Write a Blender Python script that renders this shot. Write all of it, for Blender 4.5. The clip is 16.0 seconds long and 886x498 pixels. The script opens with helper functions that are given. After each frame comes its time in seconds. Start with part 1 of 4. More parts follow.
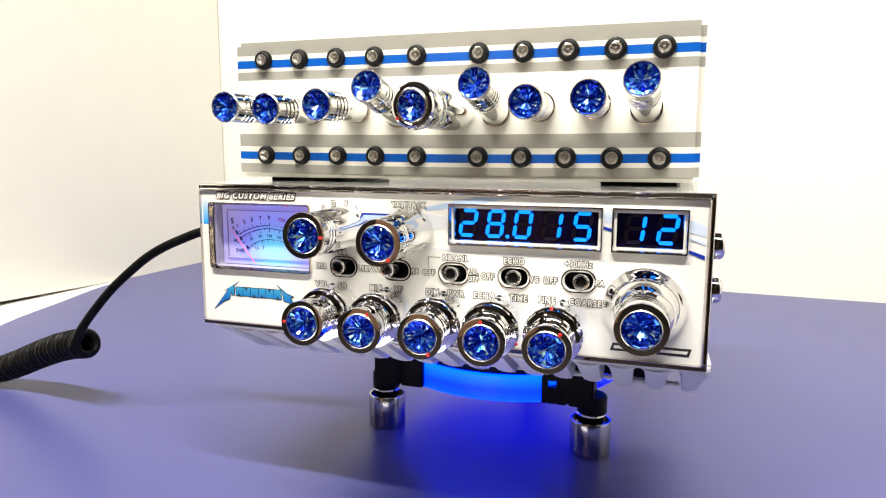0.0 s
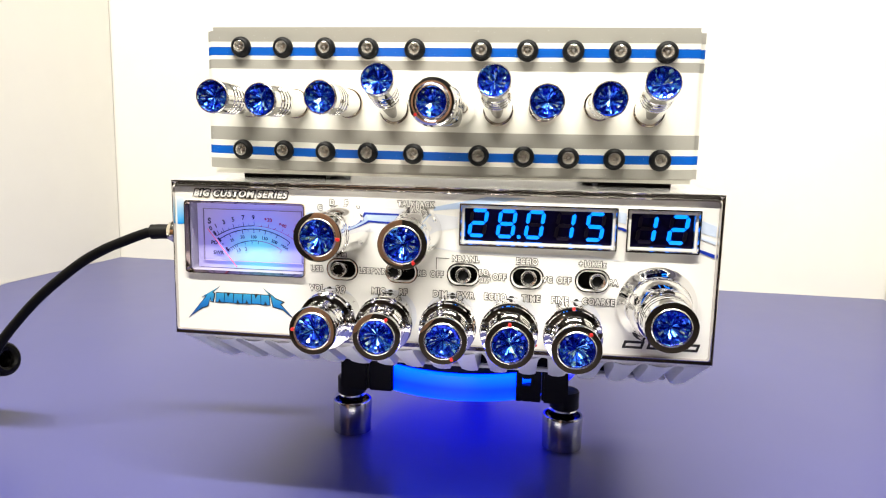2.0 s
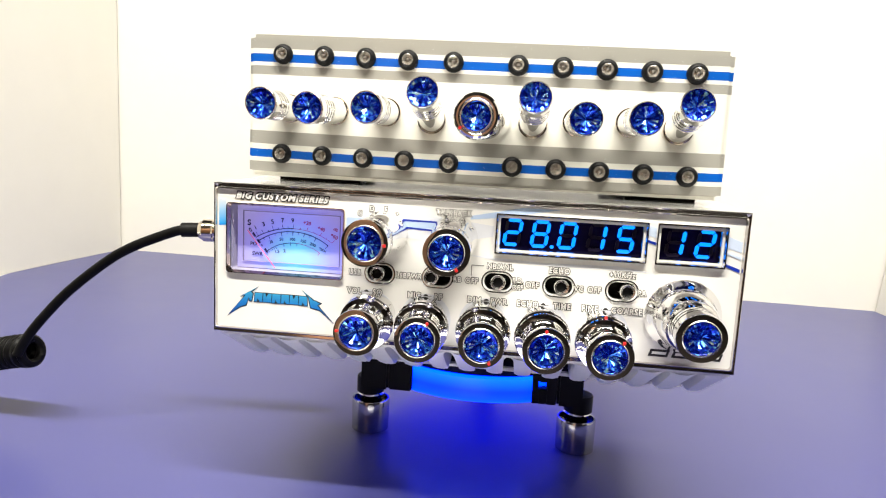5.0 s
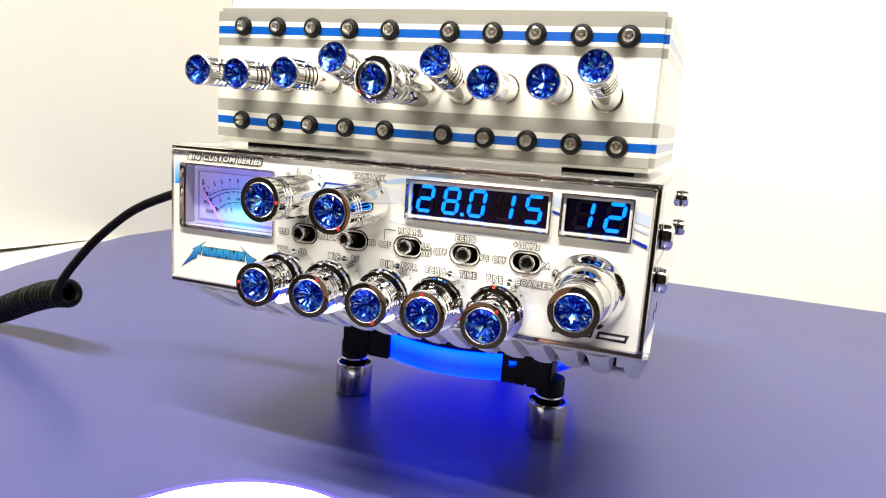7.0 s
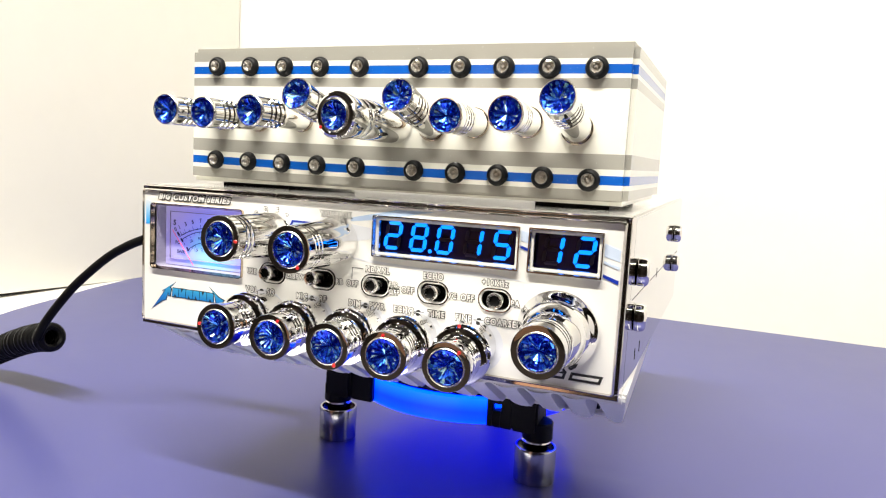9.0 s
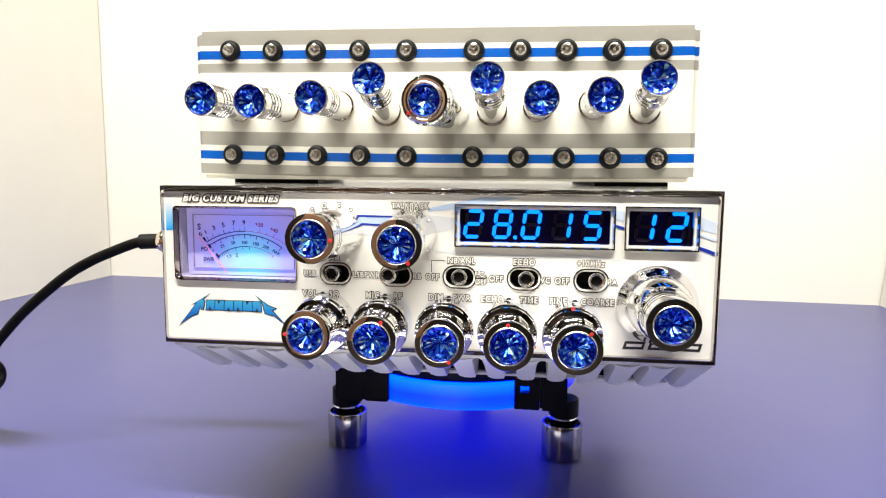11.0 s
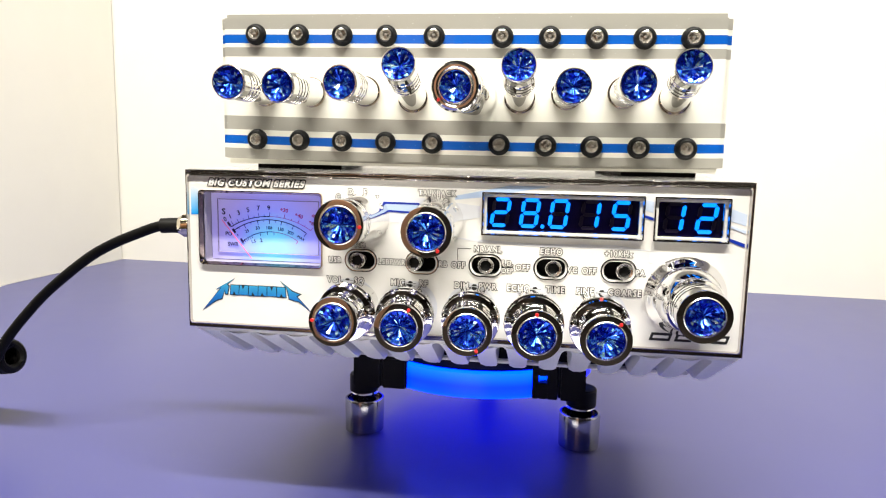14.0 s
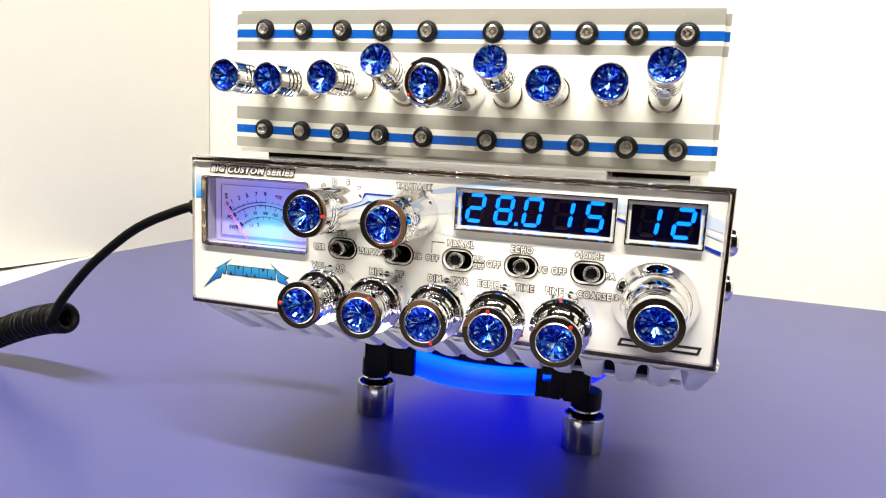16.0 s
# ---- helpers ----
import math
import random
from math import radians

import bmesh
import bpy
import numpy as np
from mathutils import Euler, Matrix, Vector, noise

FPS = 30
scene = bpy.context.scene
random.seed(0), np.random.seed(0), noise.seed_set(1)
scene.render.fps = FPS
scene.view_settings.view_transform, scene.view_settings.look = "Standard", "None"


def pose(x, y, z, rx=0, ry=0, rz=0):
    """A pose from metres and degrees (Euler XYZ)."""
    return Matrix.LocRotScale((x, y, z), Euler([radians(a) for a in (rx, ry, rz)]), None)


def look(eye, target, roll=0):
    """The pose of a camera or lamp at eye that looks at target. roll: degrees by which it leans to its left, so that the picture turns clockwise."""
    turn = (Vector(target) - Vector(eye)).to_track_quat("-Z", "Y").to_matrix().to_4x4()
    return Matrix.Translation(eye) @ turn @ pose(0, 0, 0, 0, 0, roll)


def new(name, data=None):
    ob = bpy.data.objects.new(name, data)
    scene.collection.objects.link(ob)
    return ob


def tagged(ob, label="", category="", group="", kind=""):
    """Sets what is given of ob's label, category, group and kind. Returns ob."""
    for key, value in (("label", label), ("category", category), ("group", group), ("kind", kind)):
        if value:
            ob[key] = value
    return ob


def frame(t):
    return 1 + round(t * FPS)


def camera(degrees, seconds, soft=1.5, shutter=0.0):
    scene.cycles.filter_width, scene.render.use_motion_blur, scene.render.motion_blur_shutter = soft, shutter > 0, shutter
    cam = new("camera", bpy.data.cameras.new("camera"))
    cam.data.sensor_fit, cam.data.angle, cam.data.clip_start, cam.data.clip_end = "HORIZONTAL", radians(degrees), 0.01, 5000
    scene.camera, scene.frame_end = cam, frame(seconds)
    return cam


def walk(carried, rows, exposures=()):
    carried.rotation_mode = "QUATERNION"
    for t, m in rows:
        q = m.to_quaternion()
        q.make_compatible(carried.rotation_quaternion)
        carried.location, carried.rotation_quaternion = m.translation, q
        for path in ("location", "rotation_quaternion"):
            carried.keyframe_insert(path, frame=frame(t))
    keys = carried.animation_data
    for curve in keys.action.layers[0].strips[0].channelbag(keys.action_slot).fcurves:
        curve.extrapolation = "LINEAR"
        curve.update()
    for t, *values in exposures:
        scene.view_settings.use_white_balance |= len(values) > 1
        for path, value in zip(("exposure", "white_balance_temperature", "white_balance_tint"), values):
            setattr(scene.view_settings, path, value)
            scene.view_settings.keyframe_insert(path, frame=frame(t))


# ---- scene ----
cam = camera(68.8, 16.0, 1.15)
METRES, EYE, TILT, LEAN, TURN = 0.46, 0.1505, 0.0, 0.0, 18.5
ROWS = [
    (0.0, 0.0000, 0.0000, 0.0000, 0.04, -7.72, -0.28),
    (0.5, 0.0141, -0.0106, 0.0003, 0.02, -8.42, -0.76),
    (1.0, -0.0311, 0.0029, 0.0015, -2.34, -8.42, -1.15),
    (1.5, -0.0709, 0.0128, 0.0029, -6.69, -8.16, -1.27),
    (2.0, -0.0984, 0.0232, 0.0002, -10.22, -7.89, -1.24),
    (2.5, -0.1363, 0.0396, -0.0010, -12.93, -7.88, -0.98),
    (3.0, -0.1812, 0.0445, 0.0038, -15.38, -7.55, -0.78),
    (3.5, -0.2021, 0.0437, 0.0065, -16.32, -7.39, -0.92),
    (4.0, -0.1977, 0.0358, 0.0076, -15.57, -7.42, -1.49),
    (4.5, -0.1748, 0.0242, 0.0079, -13.64, -7.62, -2.24),
    (5.0, -0.1402, 0.0123, 0.0082, -11.05, -7.97, -2.91),
    (5.5, -0.1009, 0.0035, 0.0095, -8.32, -8.43, -3.25),
    (6.0, -0.0516, -0.0041, 0.0120, -5.03, -9.07, -3.36),
    (6.5, 0.0006, -0.0150, 0.0093, -1.46, -9.91, -3.31),
    (7.0, 0.0475, -0.0117, -0.0011, 1.74, -9.52, -3.96),
    (7.5, 0.0892, -0.0173, -0.0020, 5.98, -8.13, -4.56),
    (8.0, 0.1112, -0.0058, -0.0005, 6.85, -7.03, -4.47),
    (8.5, 0.1118, 0.0018, -0.0009, 6.08, -6.35, -4.04),
    (9.0, 0.0855, 0.0071, -0.0036, 3.10, -6.01, -3.11),
    (9.5, 0.0428, 0.0115, -0.0072, -0.99, -5.92, -2.01),
    (10.0, -0.0059, 0.0161, -0.0106, -5.12, -5.99, -1.06),
    (10.5, -0.0500, 0.0224, -0.0123, -8.18, -6.15, -0.60),
    (11.0, -0.0979, 0.0318, -0.0129, -10.89, -6.36, -0.46),
    (11.5, -0.1459, 0.0417, -0.0157, -14.99, -6.69, 0.17),
    (12.0, -0.1691, 0.0512, -0.0179, -16.57, -6.82, 0.17),
    (12.5, -0.1614, 0.0501, -0.0173, -16.49, -6.90, 0.09),
    (13.0, -0.1530, 0.0467, -0.0175, -15.07, -7.08, -0.13),
    (13.5, -0.1390, 0.0447, -0.0162, -12.61, -7.33, -0.98),
    (14.0, -0.1137, 0.0372, -0.0138, -10.36, -7.39, -1.22),
    (14.5, -0.0829, 0.0287, -0.0165, -6.90, -7.71, -2.40),
    (15.0, -0.0615, 0.0218, -0.0171, -3.69, -8.01, -2.92),
    (15.5, -0.0428, 0.0196, -0.0140, -2.54, -8.12, -2.65),
    (16.0, -0.0186, 0.0191, -0.0069, -1.30, -8.58, -2.92),
]
walk(cam, [(t, pose(0.0838, -0.2260, EYE, TILT, LEAN, TURN) @ pose(METRES * x, METRES * y, METRES * z, 90 + pitch, roll, yaw)) for t, x, y, z, yaw, pitch, roll in ROWS])

# ---- world and lights ----
world = bpy.data.worlds.new("world")
scene.world = world
world.use_nodes = True
world.node_tree.nodes["Background"].inputs[0].default_value = (0.9, 0.85, 0.8, 1)
world.node_tree.nodes["Background"].inputs[1].default_value = 0.01


def area_lamp(name, eye, target, size, watts, colour):
    data = bpy.data.lights.new(name, "AREA")
    data.shape, data.size, data.size_y, data.energy, data.color = "RECTANGLE", size[0], size[1], watts, colour
    ob = new(name, data)
    ob.matrix_basis = look(eye, target)
    return ob


area_lamp("tube_lamp", (0.03, -0.43, 1.15), (0.03, 0.00, 0.05), (1.12, 0.055), 44.5, (1.0, 0.958, 0.860))
# Added unseen fill lamp; brightens the tan panel that the knob rings reflect.
area_lamp("reflection_fill_lamp", (-0.75, -2.10, 1.50), (-0.75, -2.9, 0.2), (0.3, 0.3), 18, (1.0, 0.88, 0.72))
scene.view_settings.exposure = 0.0

# ---- materials ----


def material(name, colour, rough=0.5, metal=0.0, coat=0.0, grain=0.0, grain_scale=300.0, bump=0.0, emit=None, strength=0.0, spec=0.5):
    """A principled surface whose colour and roughness vary at two scales."""
    m = bpy.data.materials.new(name)
    m.use_nodes = True
    n, ln = m.node_tree.nodes, m.node_tree.links
    b = n["Principled BSDF"]
    b.inputs["Base Color"].default_value = (*colour, 1)
    b.inputs["Roughness"].default_value = rough
    b.inputs["Metallic"].default_value = metal
    b.inputs["Coat Weight"].default_value = coat
    b.inputs["Coat Roughness"].default_value = 0.03
    b.inputs["Specular IOR Level"].default_value = spec
    if emit:
        b.inputs["Emission Color"].default_value = (*emit, 1)
        b.inputs["Emission Strength"].default_value = strength
    if grain or bump:
        co = n.new("ShaderNodeTexCoord")
        fine, wide = n.new("ShaderNodeTexNoise"), n.new("ShaderNodeTexNoise")
        fine.inputs["Scale"].default_value, wide.inputs["Scale"].default_value = grain_scale, grain_scale / 14
        fine.inputs["Detail"].default_value = 4
        add = n.new("ShaderNodeMath")
        add.operation = "ADD"
        ln.new(co.outputs["Object"], fine.inputs["Vector"])
        ln.new(co.outputs["Object"], wide.inputs["Vector"])
        ln.new(fine.outputs["Fac"], add.inputs[0])
        ln.new(wide.outputs["Fac"], add.inputs[1])
        if grain:
            ramp = n.new("ShaderNodeMapRange")
            ramp.inputs["From Min"].default_value, ramp.inputs["From Max"].default_value = 0.6, 1.4
            ramp.inputs["To Min"].default_value, ramp.inputs["To Max"].default_value = 1 - grain, 1 + grain * 0.5
            mul = n.new("ShaderNodeMix")
            mul.data_type, mul.blend_type = "RGBA", "MULTIPLY"
            mul.inputs["Factor"].default_value = 1
            mul.inputs["A"].default_value = (*colour, 1)
            ln.new(add.outputs[0], ramp.inputs["Value"])
            ln.new(ramp.outputs[0], mul.inputs["B"])
            ln.new(mul.outputs["Result"], b.inputs["Base Color"])
            rr = n.new("ShaderNodeMapRange")
            rr.inputs["From Min"].default_value, rr.inputs["From Max"].default_value = 0.6, 1.4
            rr.inputs["To Min"].default_value, rr.inputs["To Max"].default_value = rough * (1 - grain), min(1, rough * (1 + grain))
            ln.new(add.outputs[0], rr.inputs["Value"])
            ln.new(rr.outputs[0], b.inputs["Roughness"])
        if bump:
            bp = n.new("ShaderNodeBump")
            bp.inputs["Strength"].default_value, bp.inputs["Distance"].default_value = bump, 0.0006
            ln.new(add.outputs[0], bp.inputs["Height"])
            ln.new(bp.outputs[0], b.inputs["Normal"])
    return m


CHROME = material("chrome", (0.86, 0.85, 0.84), 0.03, 1.0, grain=0.04, grain_scale=500)
COLLAR_CHROME = material("smoked_chrome", (0.66, 0.62, 0.59), 0.09, 1.0, grain=0.1, grain_scale=500)
FRAME_CHROME = material("worn_chrome", (0.72, 0.71, 0.70), 0.17, 1.0, grain=0.35, grain_scale=260)
TIP_METAL = material("satin_nickel", (0.95, 0.93, 0.90), 0.26, 1.0, grain=0.1, grain_scale=500)
BRONZE = material("bronzed_chrome", (0.60, 0.49, 0.38), 0.08, 1.0, grain=0.15, grain_scale=400)
CASE_CHROME = material("polished_case_chrome", (0.66, 0.65, 0.635), 0.025, 1.0, grain=0.05, grain_scale=300)
LID = material("satin_metal", (0.86, 0.85, 0.82), 0.12, 0.6, grain=0.1, grain_scale=700)
STEEL = material("brushed_steel", (0.43, 0.43, 0.45), 0.12, 1.0, grain=0.12, grain_scale=900)
BRASS = material("nickel_plate", (0.75, 0.68, 0.55), 0.12, 1.0, grain=0.1, grain_scale=800)
FIN_PAINT = material("white_heat_sink_paint", (0.74, 0.74, 0.75), 0.4, grain=0.05, grain_scale=300, bump=0.04)
PANEL_PRINT = material("printed_panel", (0.82, 0.805, 0.765), 0.30, grain=0.02, grain_scale=120, coat=0.35)
PALE_BLUE = material("pale_blue_print", (0.46, 0.58, 0.78), 0.3, grain=0.12, grain_scale=90)
FAINT_BLUE = material("faint_blue_print", (0.60, 0.69, 0.84), 0.3, grain=0.06, grain_scale=90)
DEEP_BLUE = material("deep_blue_print", (0.01, 0.035, 0.36), 0.3, grain=0.1, grain_scale=90)
PALE_GREY = material("pale_grey_print", (0.71, 0.72, 0.755), 0.3, grain=0.05, grain_scale=90)
BLACK_INK = material("black_ink", (0.015, 0.014, 0.014), 0.5, grain=0.2, grain_scale=600)
WHITE_INK = material("cream_ink", (0.80, 0.78, 0.74), 0.4, grain=0.03, grain_scale=400)
BLACK_PLASTIC = material("black_plastic", (0.004, 0.004, 0.0045), 0.5, grain=0.25, grain_scale=400, bump=0.05, spec=0.2)
RUBBER = material("black_rubber", (0.008, 0.0075, 0.007), 0.5, grain=0.3, grain_scale=700, bump=0.1, spec=0.15)
CORD = material("black_cable_jacket", (0.004, 0.0038, 0.0036), 0.42, grain=0.25, grain_scale=500, bump=0.03, spec=0.10)
RED = material("red_enamel", (0.62, 0.03, 0.03), 0.3, grain=0.05)
FOAM_BOARD = material("white_foam_board", (0.73, 0.710, 0.645), 0.75, grain=0.025, grain_scale=30, bump=0.03)
TABLE_WHITE = material("white_table_laminate", (0.78, 0.77, 0.74), 0.45, grain=0.03, grain_scale=60)
ROOM_PAINT = material("dim_room_paint", (0.050, 0.040, 0.033), 0.8, grain=0.1, grain_scale=6)
TAN_REFLECTOR = material("tan_reflector_wood", (0.70, 0.40, 0.25), 0.5, grain=0.25, grain_scale=14)
ROOM_CEILING = material("ceiling_paint", (0.20, 0.19, 0.175), 0.8, grain=0.05, grain_scale=6)
DISPLAY_BLACK = material("smoked_display_glass", (0.008, 0.005, 0.045), 0.08, grain=0.1)
GHOST = material("unlit_segment", (0.012, 0.008, 0.032), 0.3, grain=0.1)
SEGMENT = material("lit_blue_segment", (0.01, 0.05, 0.2), 0.4, emit=(0.0, 0.19, 1.0), strength=2.5)


def diffuser_material():
    """Frosted blue plastic lit from inside, brightest along its edges."""
    m = material("blue_lit_diffuser", (0.02, 0.05, 0.4), 0.35, emit=(0.0, 0.012, 1.0), strength=7.0)
    n, ln = m.node_tree.nodes, m.node_tree.links
    co, sep, rng, ramp = n.new("ShaderNodeTexCoord"), n.new("ShaderNodeSeparateXYZ"), n.new("ShaderNodeMapRange"), n.new("ShaderNodeValToRGB")
    rng.inputs["From Min"].default_value, rng.inputs["From Max"].default_value = 0.0281, 0.0418
    e = ramp.color_ramp.elements
    e[0].color, e[1].color = (0.0, 0.024, 0.9, 1), (0.0, 0.0385, 0.9, 1)
    e.new(0.15).color = (0.0, 0.0135, 0.9, 1)
    e.new(0.45).color = (0.0, 0.0079, 0.8, 1)
    ln.new(co.outputs["Object"], sep.inputs[0])
    ln.new(sep.outputs["Z"], rng.inputs["Value"])
    ln.new(rng.outputs[0], ramp.inputs["Fac"])
    ln.new(ramp.outputs["Color"], n["Principled BSDF"].inputs["Emission Color"])
    return m


DIFFUSER = diffuser_material()
BASE_GLOW = material("blue_lit_underside", (0.02, 0.05, 0.4), 0.35, emit=(0.0, 0.001, 1.0), strength=2.2)
NEEDLE = material("pink_needle", (0.8, 0.12, 0.25), 0.4, emit=(0.9, 0.15, 0.3), strength=0.25)
METER_INK = material("meter_ink", (0.01, 0.005, 0.10), 0.5, grain=0.1)
METER_RED = material("meter_red_ink", (0.55, 0.06, 0.22), 0.5, grain=0.1)
LED_LENS = material("clear_led_lens", (0.74, 0.70, 0.64), 0.12, 0.75, grain=0.75, grain_scale=1100)
DISC_WHITE = material("lit_white_diffuser", (0.85, 0.84, 0.82), 0.3, emit=(1.0, 0.97, 0.93), strength=1.1)
DISC_RIM = material("violet_disc_rim", (0.10, 0.08, 0.42), 0.25, grain=0.1, grain_scale=200)


PAPER = material("violet_blue_paper", (0.066, 0.069, 0.216), 0.31, grain=0.05, grain_scale=40, spec=0.34)


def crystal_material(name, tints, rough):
    """Foiled blue glass; each facet takes its own tint, pale tints imitating sparkle."""
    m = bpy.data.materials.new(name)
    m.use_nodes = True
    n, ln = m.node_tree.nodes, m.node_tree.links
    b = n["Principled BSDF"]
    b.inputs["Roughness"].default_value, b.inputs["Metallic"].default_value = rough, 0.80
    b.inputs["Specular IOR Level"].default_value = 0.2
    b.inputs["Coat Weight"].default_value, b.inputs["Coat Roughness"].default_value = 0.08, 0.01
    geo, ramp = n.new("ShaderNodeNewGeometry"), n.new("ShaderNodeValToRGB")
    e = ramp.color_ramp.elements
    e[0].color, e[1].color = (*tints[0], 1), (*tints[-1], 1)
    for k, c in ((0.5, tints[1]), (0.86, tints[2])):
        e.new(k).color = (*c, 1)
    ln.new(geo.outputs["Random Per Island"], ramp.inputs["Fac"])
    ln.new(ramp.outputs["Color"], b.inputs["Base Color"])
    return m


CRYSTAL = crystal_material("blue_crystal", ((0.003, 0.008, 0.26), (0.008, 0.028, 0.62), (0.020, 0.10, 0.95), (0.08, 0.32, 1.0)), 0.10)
# Pale tints put the stone's white flares into the facet colour.
CRYSTAL_GLINT = crystal_material("pale_blue_glint", ((0.010, 0.045, 0.70), (0.05, 0.24, 1.0), (0.30, 0.72, 1.0), (0.85, 0.97, 1.0)), 0.26)


SKEW = 0.15


def stripe_material():
    """White case enamel with grey, white and blue bands painted round it, by height."""
    m = material("striped_case_enamel", (0.78, 0.78, 0.74), 0.28, coat=0.6)
    n, ln = m.node_tree.nodes, m.node_tree.links
    b = n["Principled BSDF"]
    co, sep = n.new("ShaderNodeTexCoord"), n.new("ShaderNodeSeparateXYZ")
    lift, z, rng, ramp = n.new("ShaderNodeMath"), n.new("ShaderNodeMath"), n.new("ShaderNodeMapRange"), n.new("ShaderNodeValToRGB")
    lift.operation, z.operation = "MULTIPLY", "SUBTRACT"
    ln.new(co.outputs["Object"], sep.inputs[0])
    ln.new(sep.outputs["Y"], lift.inputs[0])
    lift.inputs[1].default_value = 0.031
    ln.new(sep.outputs["Z"], z.inputs[0])
    ln.new(lift.outputs[0], z.inputs[1])
    rise, skew, total = n.new("ShaderNodeMath"), n.new("ShaderNodeMath"), n.new("ShaderNodeMath")
    rise.operation, skew.operation, total.operation = "SUBTRACT", "MULTIPLY", "MULTIPLY_ADD"
    ln.new(sep.outputs["Z"], rise.inputs[0])
    rise.inputs[1].default_value = 0.1436
    ln.new(rise.outputs[0], skew.inputs[0])
    ln.new(sep.outputs["X"], skew.inputs[1])
    ln.new(skew.outputs[0], total.inputs[0])
    total.inputs[1].default_value = SKEW
    ln.new(z.outputs[0], total.inputs[2])
    # the lower bands sag towards the middle of the box
    off, square, sag, fade, bow = (n.new("ShaderNodeMath") for _ in range(5))
    off.operation, square.operation, sag.operation, fade.operation, bow.operation = "SUBTRACT", "MULTIPLY", "MULTIPLY_ADD", "MULTIPLY_ADD", "MULTIPLY_ADD"
    ln.new(sep.outputs["X"], off.inputs[0])
    off.inputs[1].default_value = 0.015
    ln.new(off.outputs[0], square.inputs[0])
    ln.new(off.outputs[0], square.inputs[1])
    ln.new(square.outputs[0], sag.inputs[0])
    sag.inputs[1].default_value, sag.inputs[2].default_value = -0.095, 0.00095
    ln.new(sep.outputs["Z"], fade.inputs[0])
    fade.inputs[1].default_value, fade.inputs[2].default_value = -25.0, 4.8
    ln.new(sag.outputs[0], bow.inputs[0])
    ln.new(fade.outputs[0], bow.inputs[1])
    ln.new(total.outputs[0], bow.inputs[2])
    rng.inputs["From Min"].default_value, rng.inputs["From Max"].default_value = 0.1400, 0.2050
    ln.new(bow.outputs[0], rng.inputs["Value"])
    ln.new(rng.outputs[0], ramp.inputs["Fac"])
    grey, white, blue = (0.350, 0.340, 0.302, 1), (0.80, 0.788, 0.710, 1), (0.003, 0.10, 0.48, 1)
    ramp.color_ramp.interpolation = "CONSTANT"
    el = ramp.color_ramp.elements
    bands = [(0.1400, white), (0.1442, grey), (0.1483, white), (0.1501, blue), (0.1534, white), (0.1556, grey), (0.1610, white),
             (0.1838, grey), (0.1873, white), (0.1890, blue), (0.1921, white), (0.1942, grey), (0.2000, white)]
    el[0].position, el[0].color = 0.0, white
    el[1].position, el[1].color = (bands[1][0] - 0.14) / 0.065, grey
    for h, c in bands[2:]:
        el.new((h - 0.14) / 0.065).color = c
    speck, sr, mix = n.new("ShaderNodeTexNoise"), n.new("ShaderNodeMapRange"), n.new("ShaderNodeMix")
    speck.inputs["Scale"].default_value = 1800
    sr.inputs["From Min"].default_value, sr.inputs["From Max"].default_value = 0.72, 0.78
    mix.data_type = "RGBA"
    ln.new(co.outputs["Object"], speck.inputs["Vector"])
    ln.new(speck.outputs["Fac"], sr.inputs["Value"])
    ln.new(sr.outputs[0], mix.inputs["Factor"])
    ln.new(ramp.outputs["Color"], mix.inputs["A"])
    mix.inputs["B"].default_value = (0.8, 0.8, 0.77, 1)
    ln.new(mix.outputs["Result"], b.inputs["Base Color"])
    return m


STRIPES = stripe_material()


def meter_material():
    """A translucent meter card lit from behind by a blue lamp under its lower middle."""
    m = material("backlit_meter_card", (0.36, 0.34, 0.44), 0.5)
    n, ln = m.node_tree.nodes, m.node_tree.links
    b = n["Principled BSDF"]
    co, dist, rng, ramp = n.new("ShaderNodeTexCoord"), n.new("ShaderNodeVectorMath"), n.new("ShaderNodeMapRange"), n.new("ShaderNodeValToRGB")
    dist.operation = "DISTANCE"
    dist.inputs[1].default_value = (-0.0688, 0.007, 0.1112)
    rng.inputs["From Max"].default_value = 0.034
    e = ramp.color_ramp.elements
    e[0].color, e[1].position, e[1].color = (0.06, 0.85, 1.0, 1), 1.0, (0.27, 0.23, 0.40, 1)
    for p, c in ((0.20, (0.08, 0.52, 1.0, 1)), (0.42, (0.16, 0.20, 0.92, 1)), (0.65, (0.22, 0.18, 0.60, 1))):
        e.new(p).color = c
    ln.new(co.outputs["Object"], dist.inputs[0])
    ln.new(dist.outputs["Value"], rng.inputs["Value"])
    ln.new(rng.outputs[0], ramp.inputs["Fac"])
    ln.new(ramp.outputs["Color"], b.inputs["Emission Color"])
    b.inputs["Emission Strength"].default_value = 0.88
    return m


METER_CARD = meter_material()
for glow in (SEGMENT, METER_CARD, NEEDLE, DISC_WHITE):
    glow.cycles.emission_sampling = "NONE"


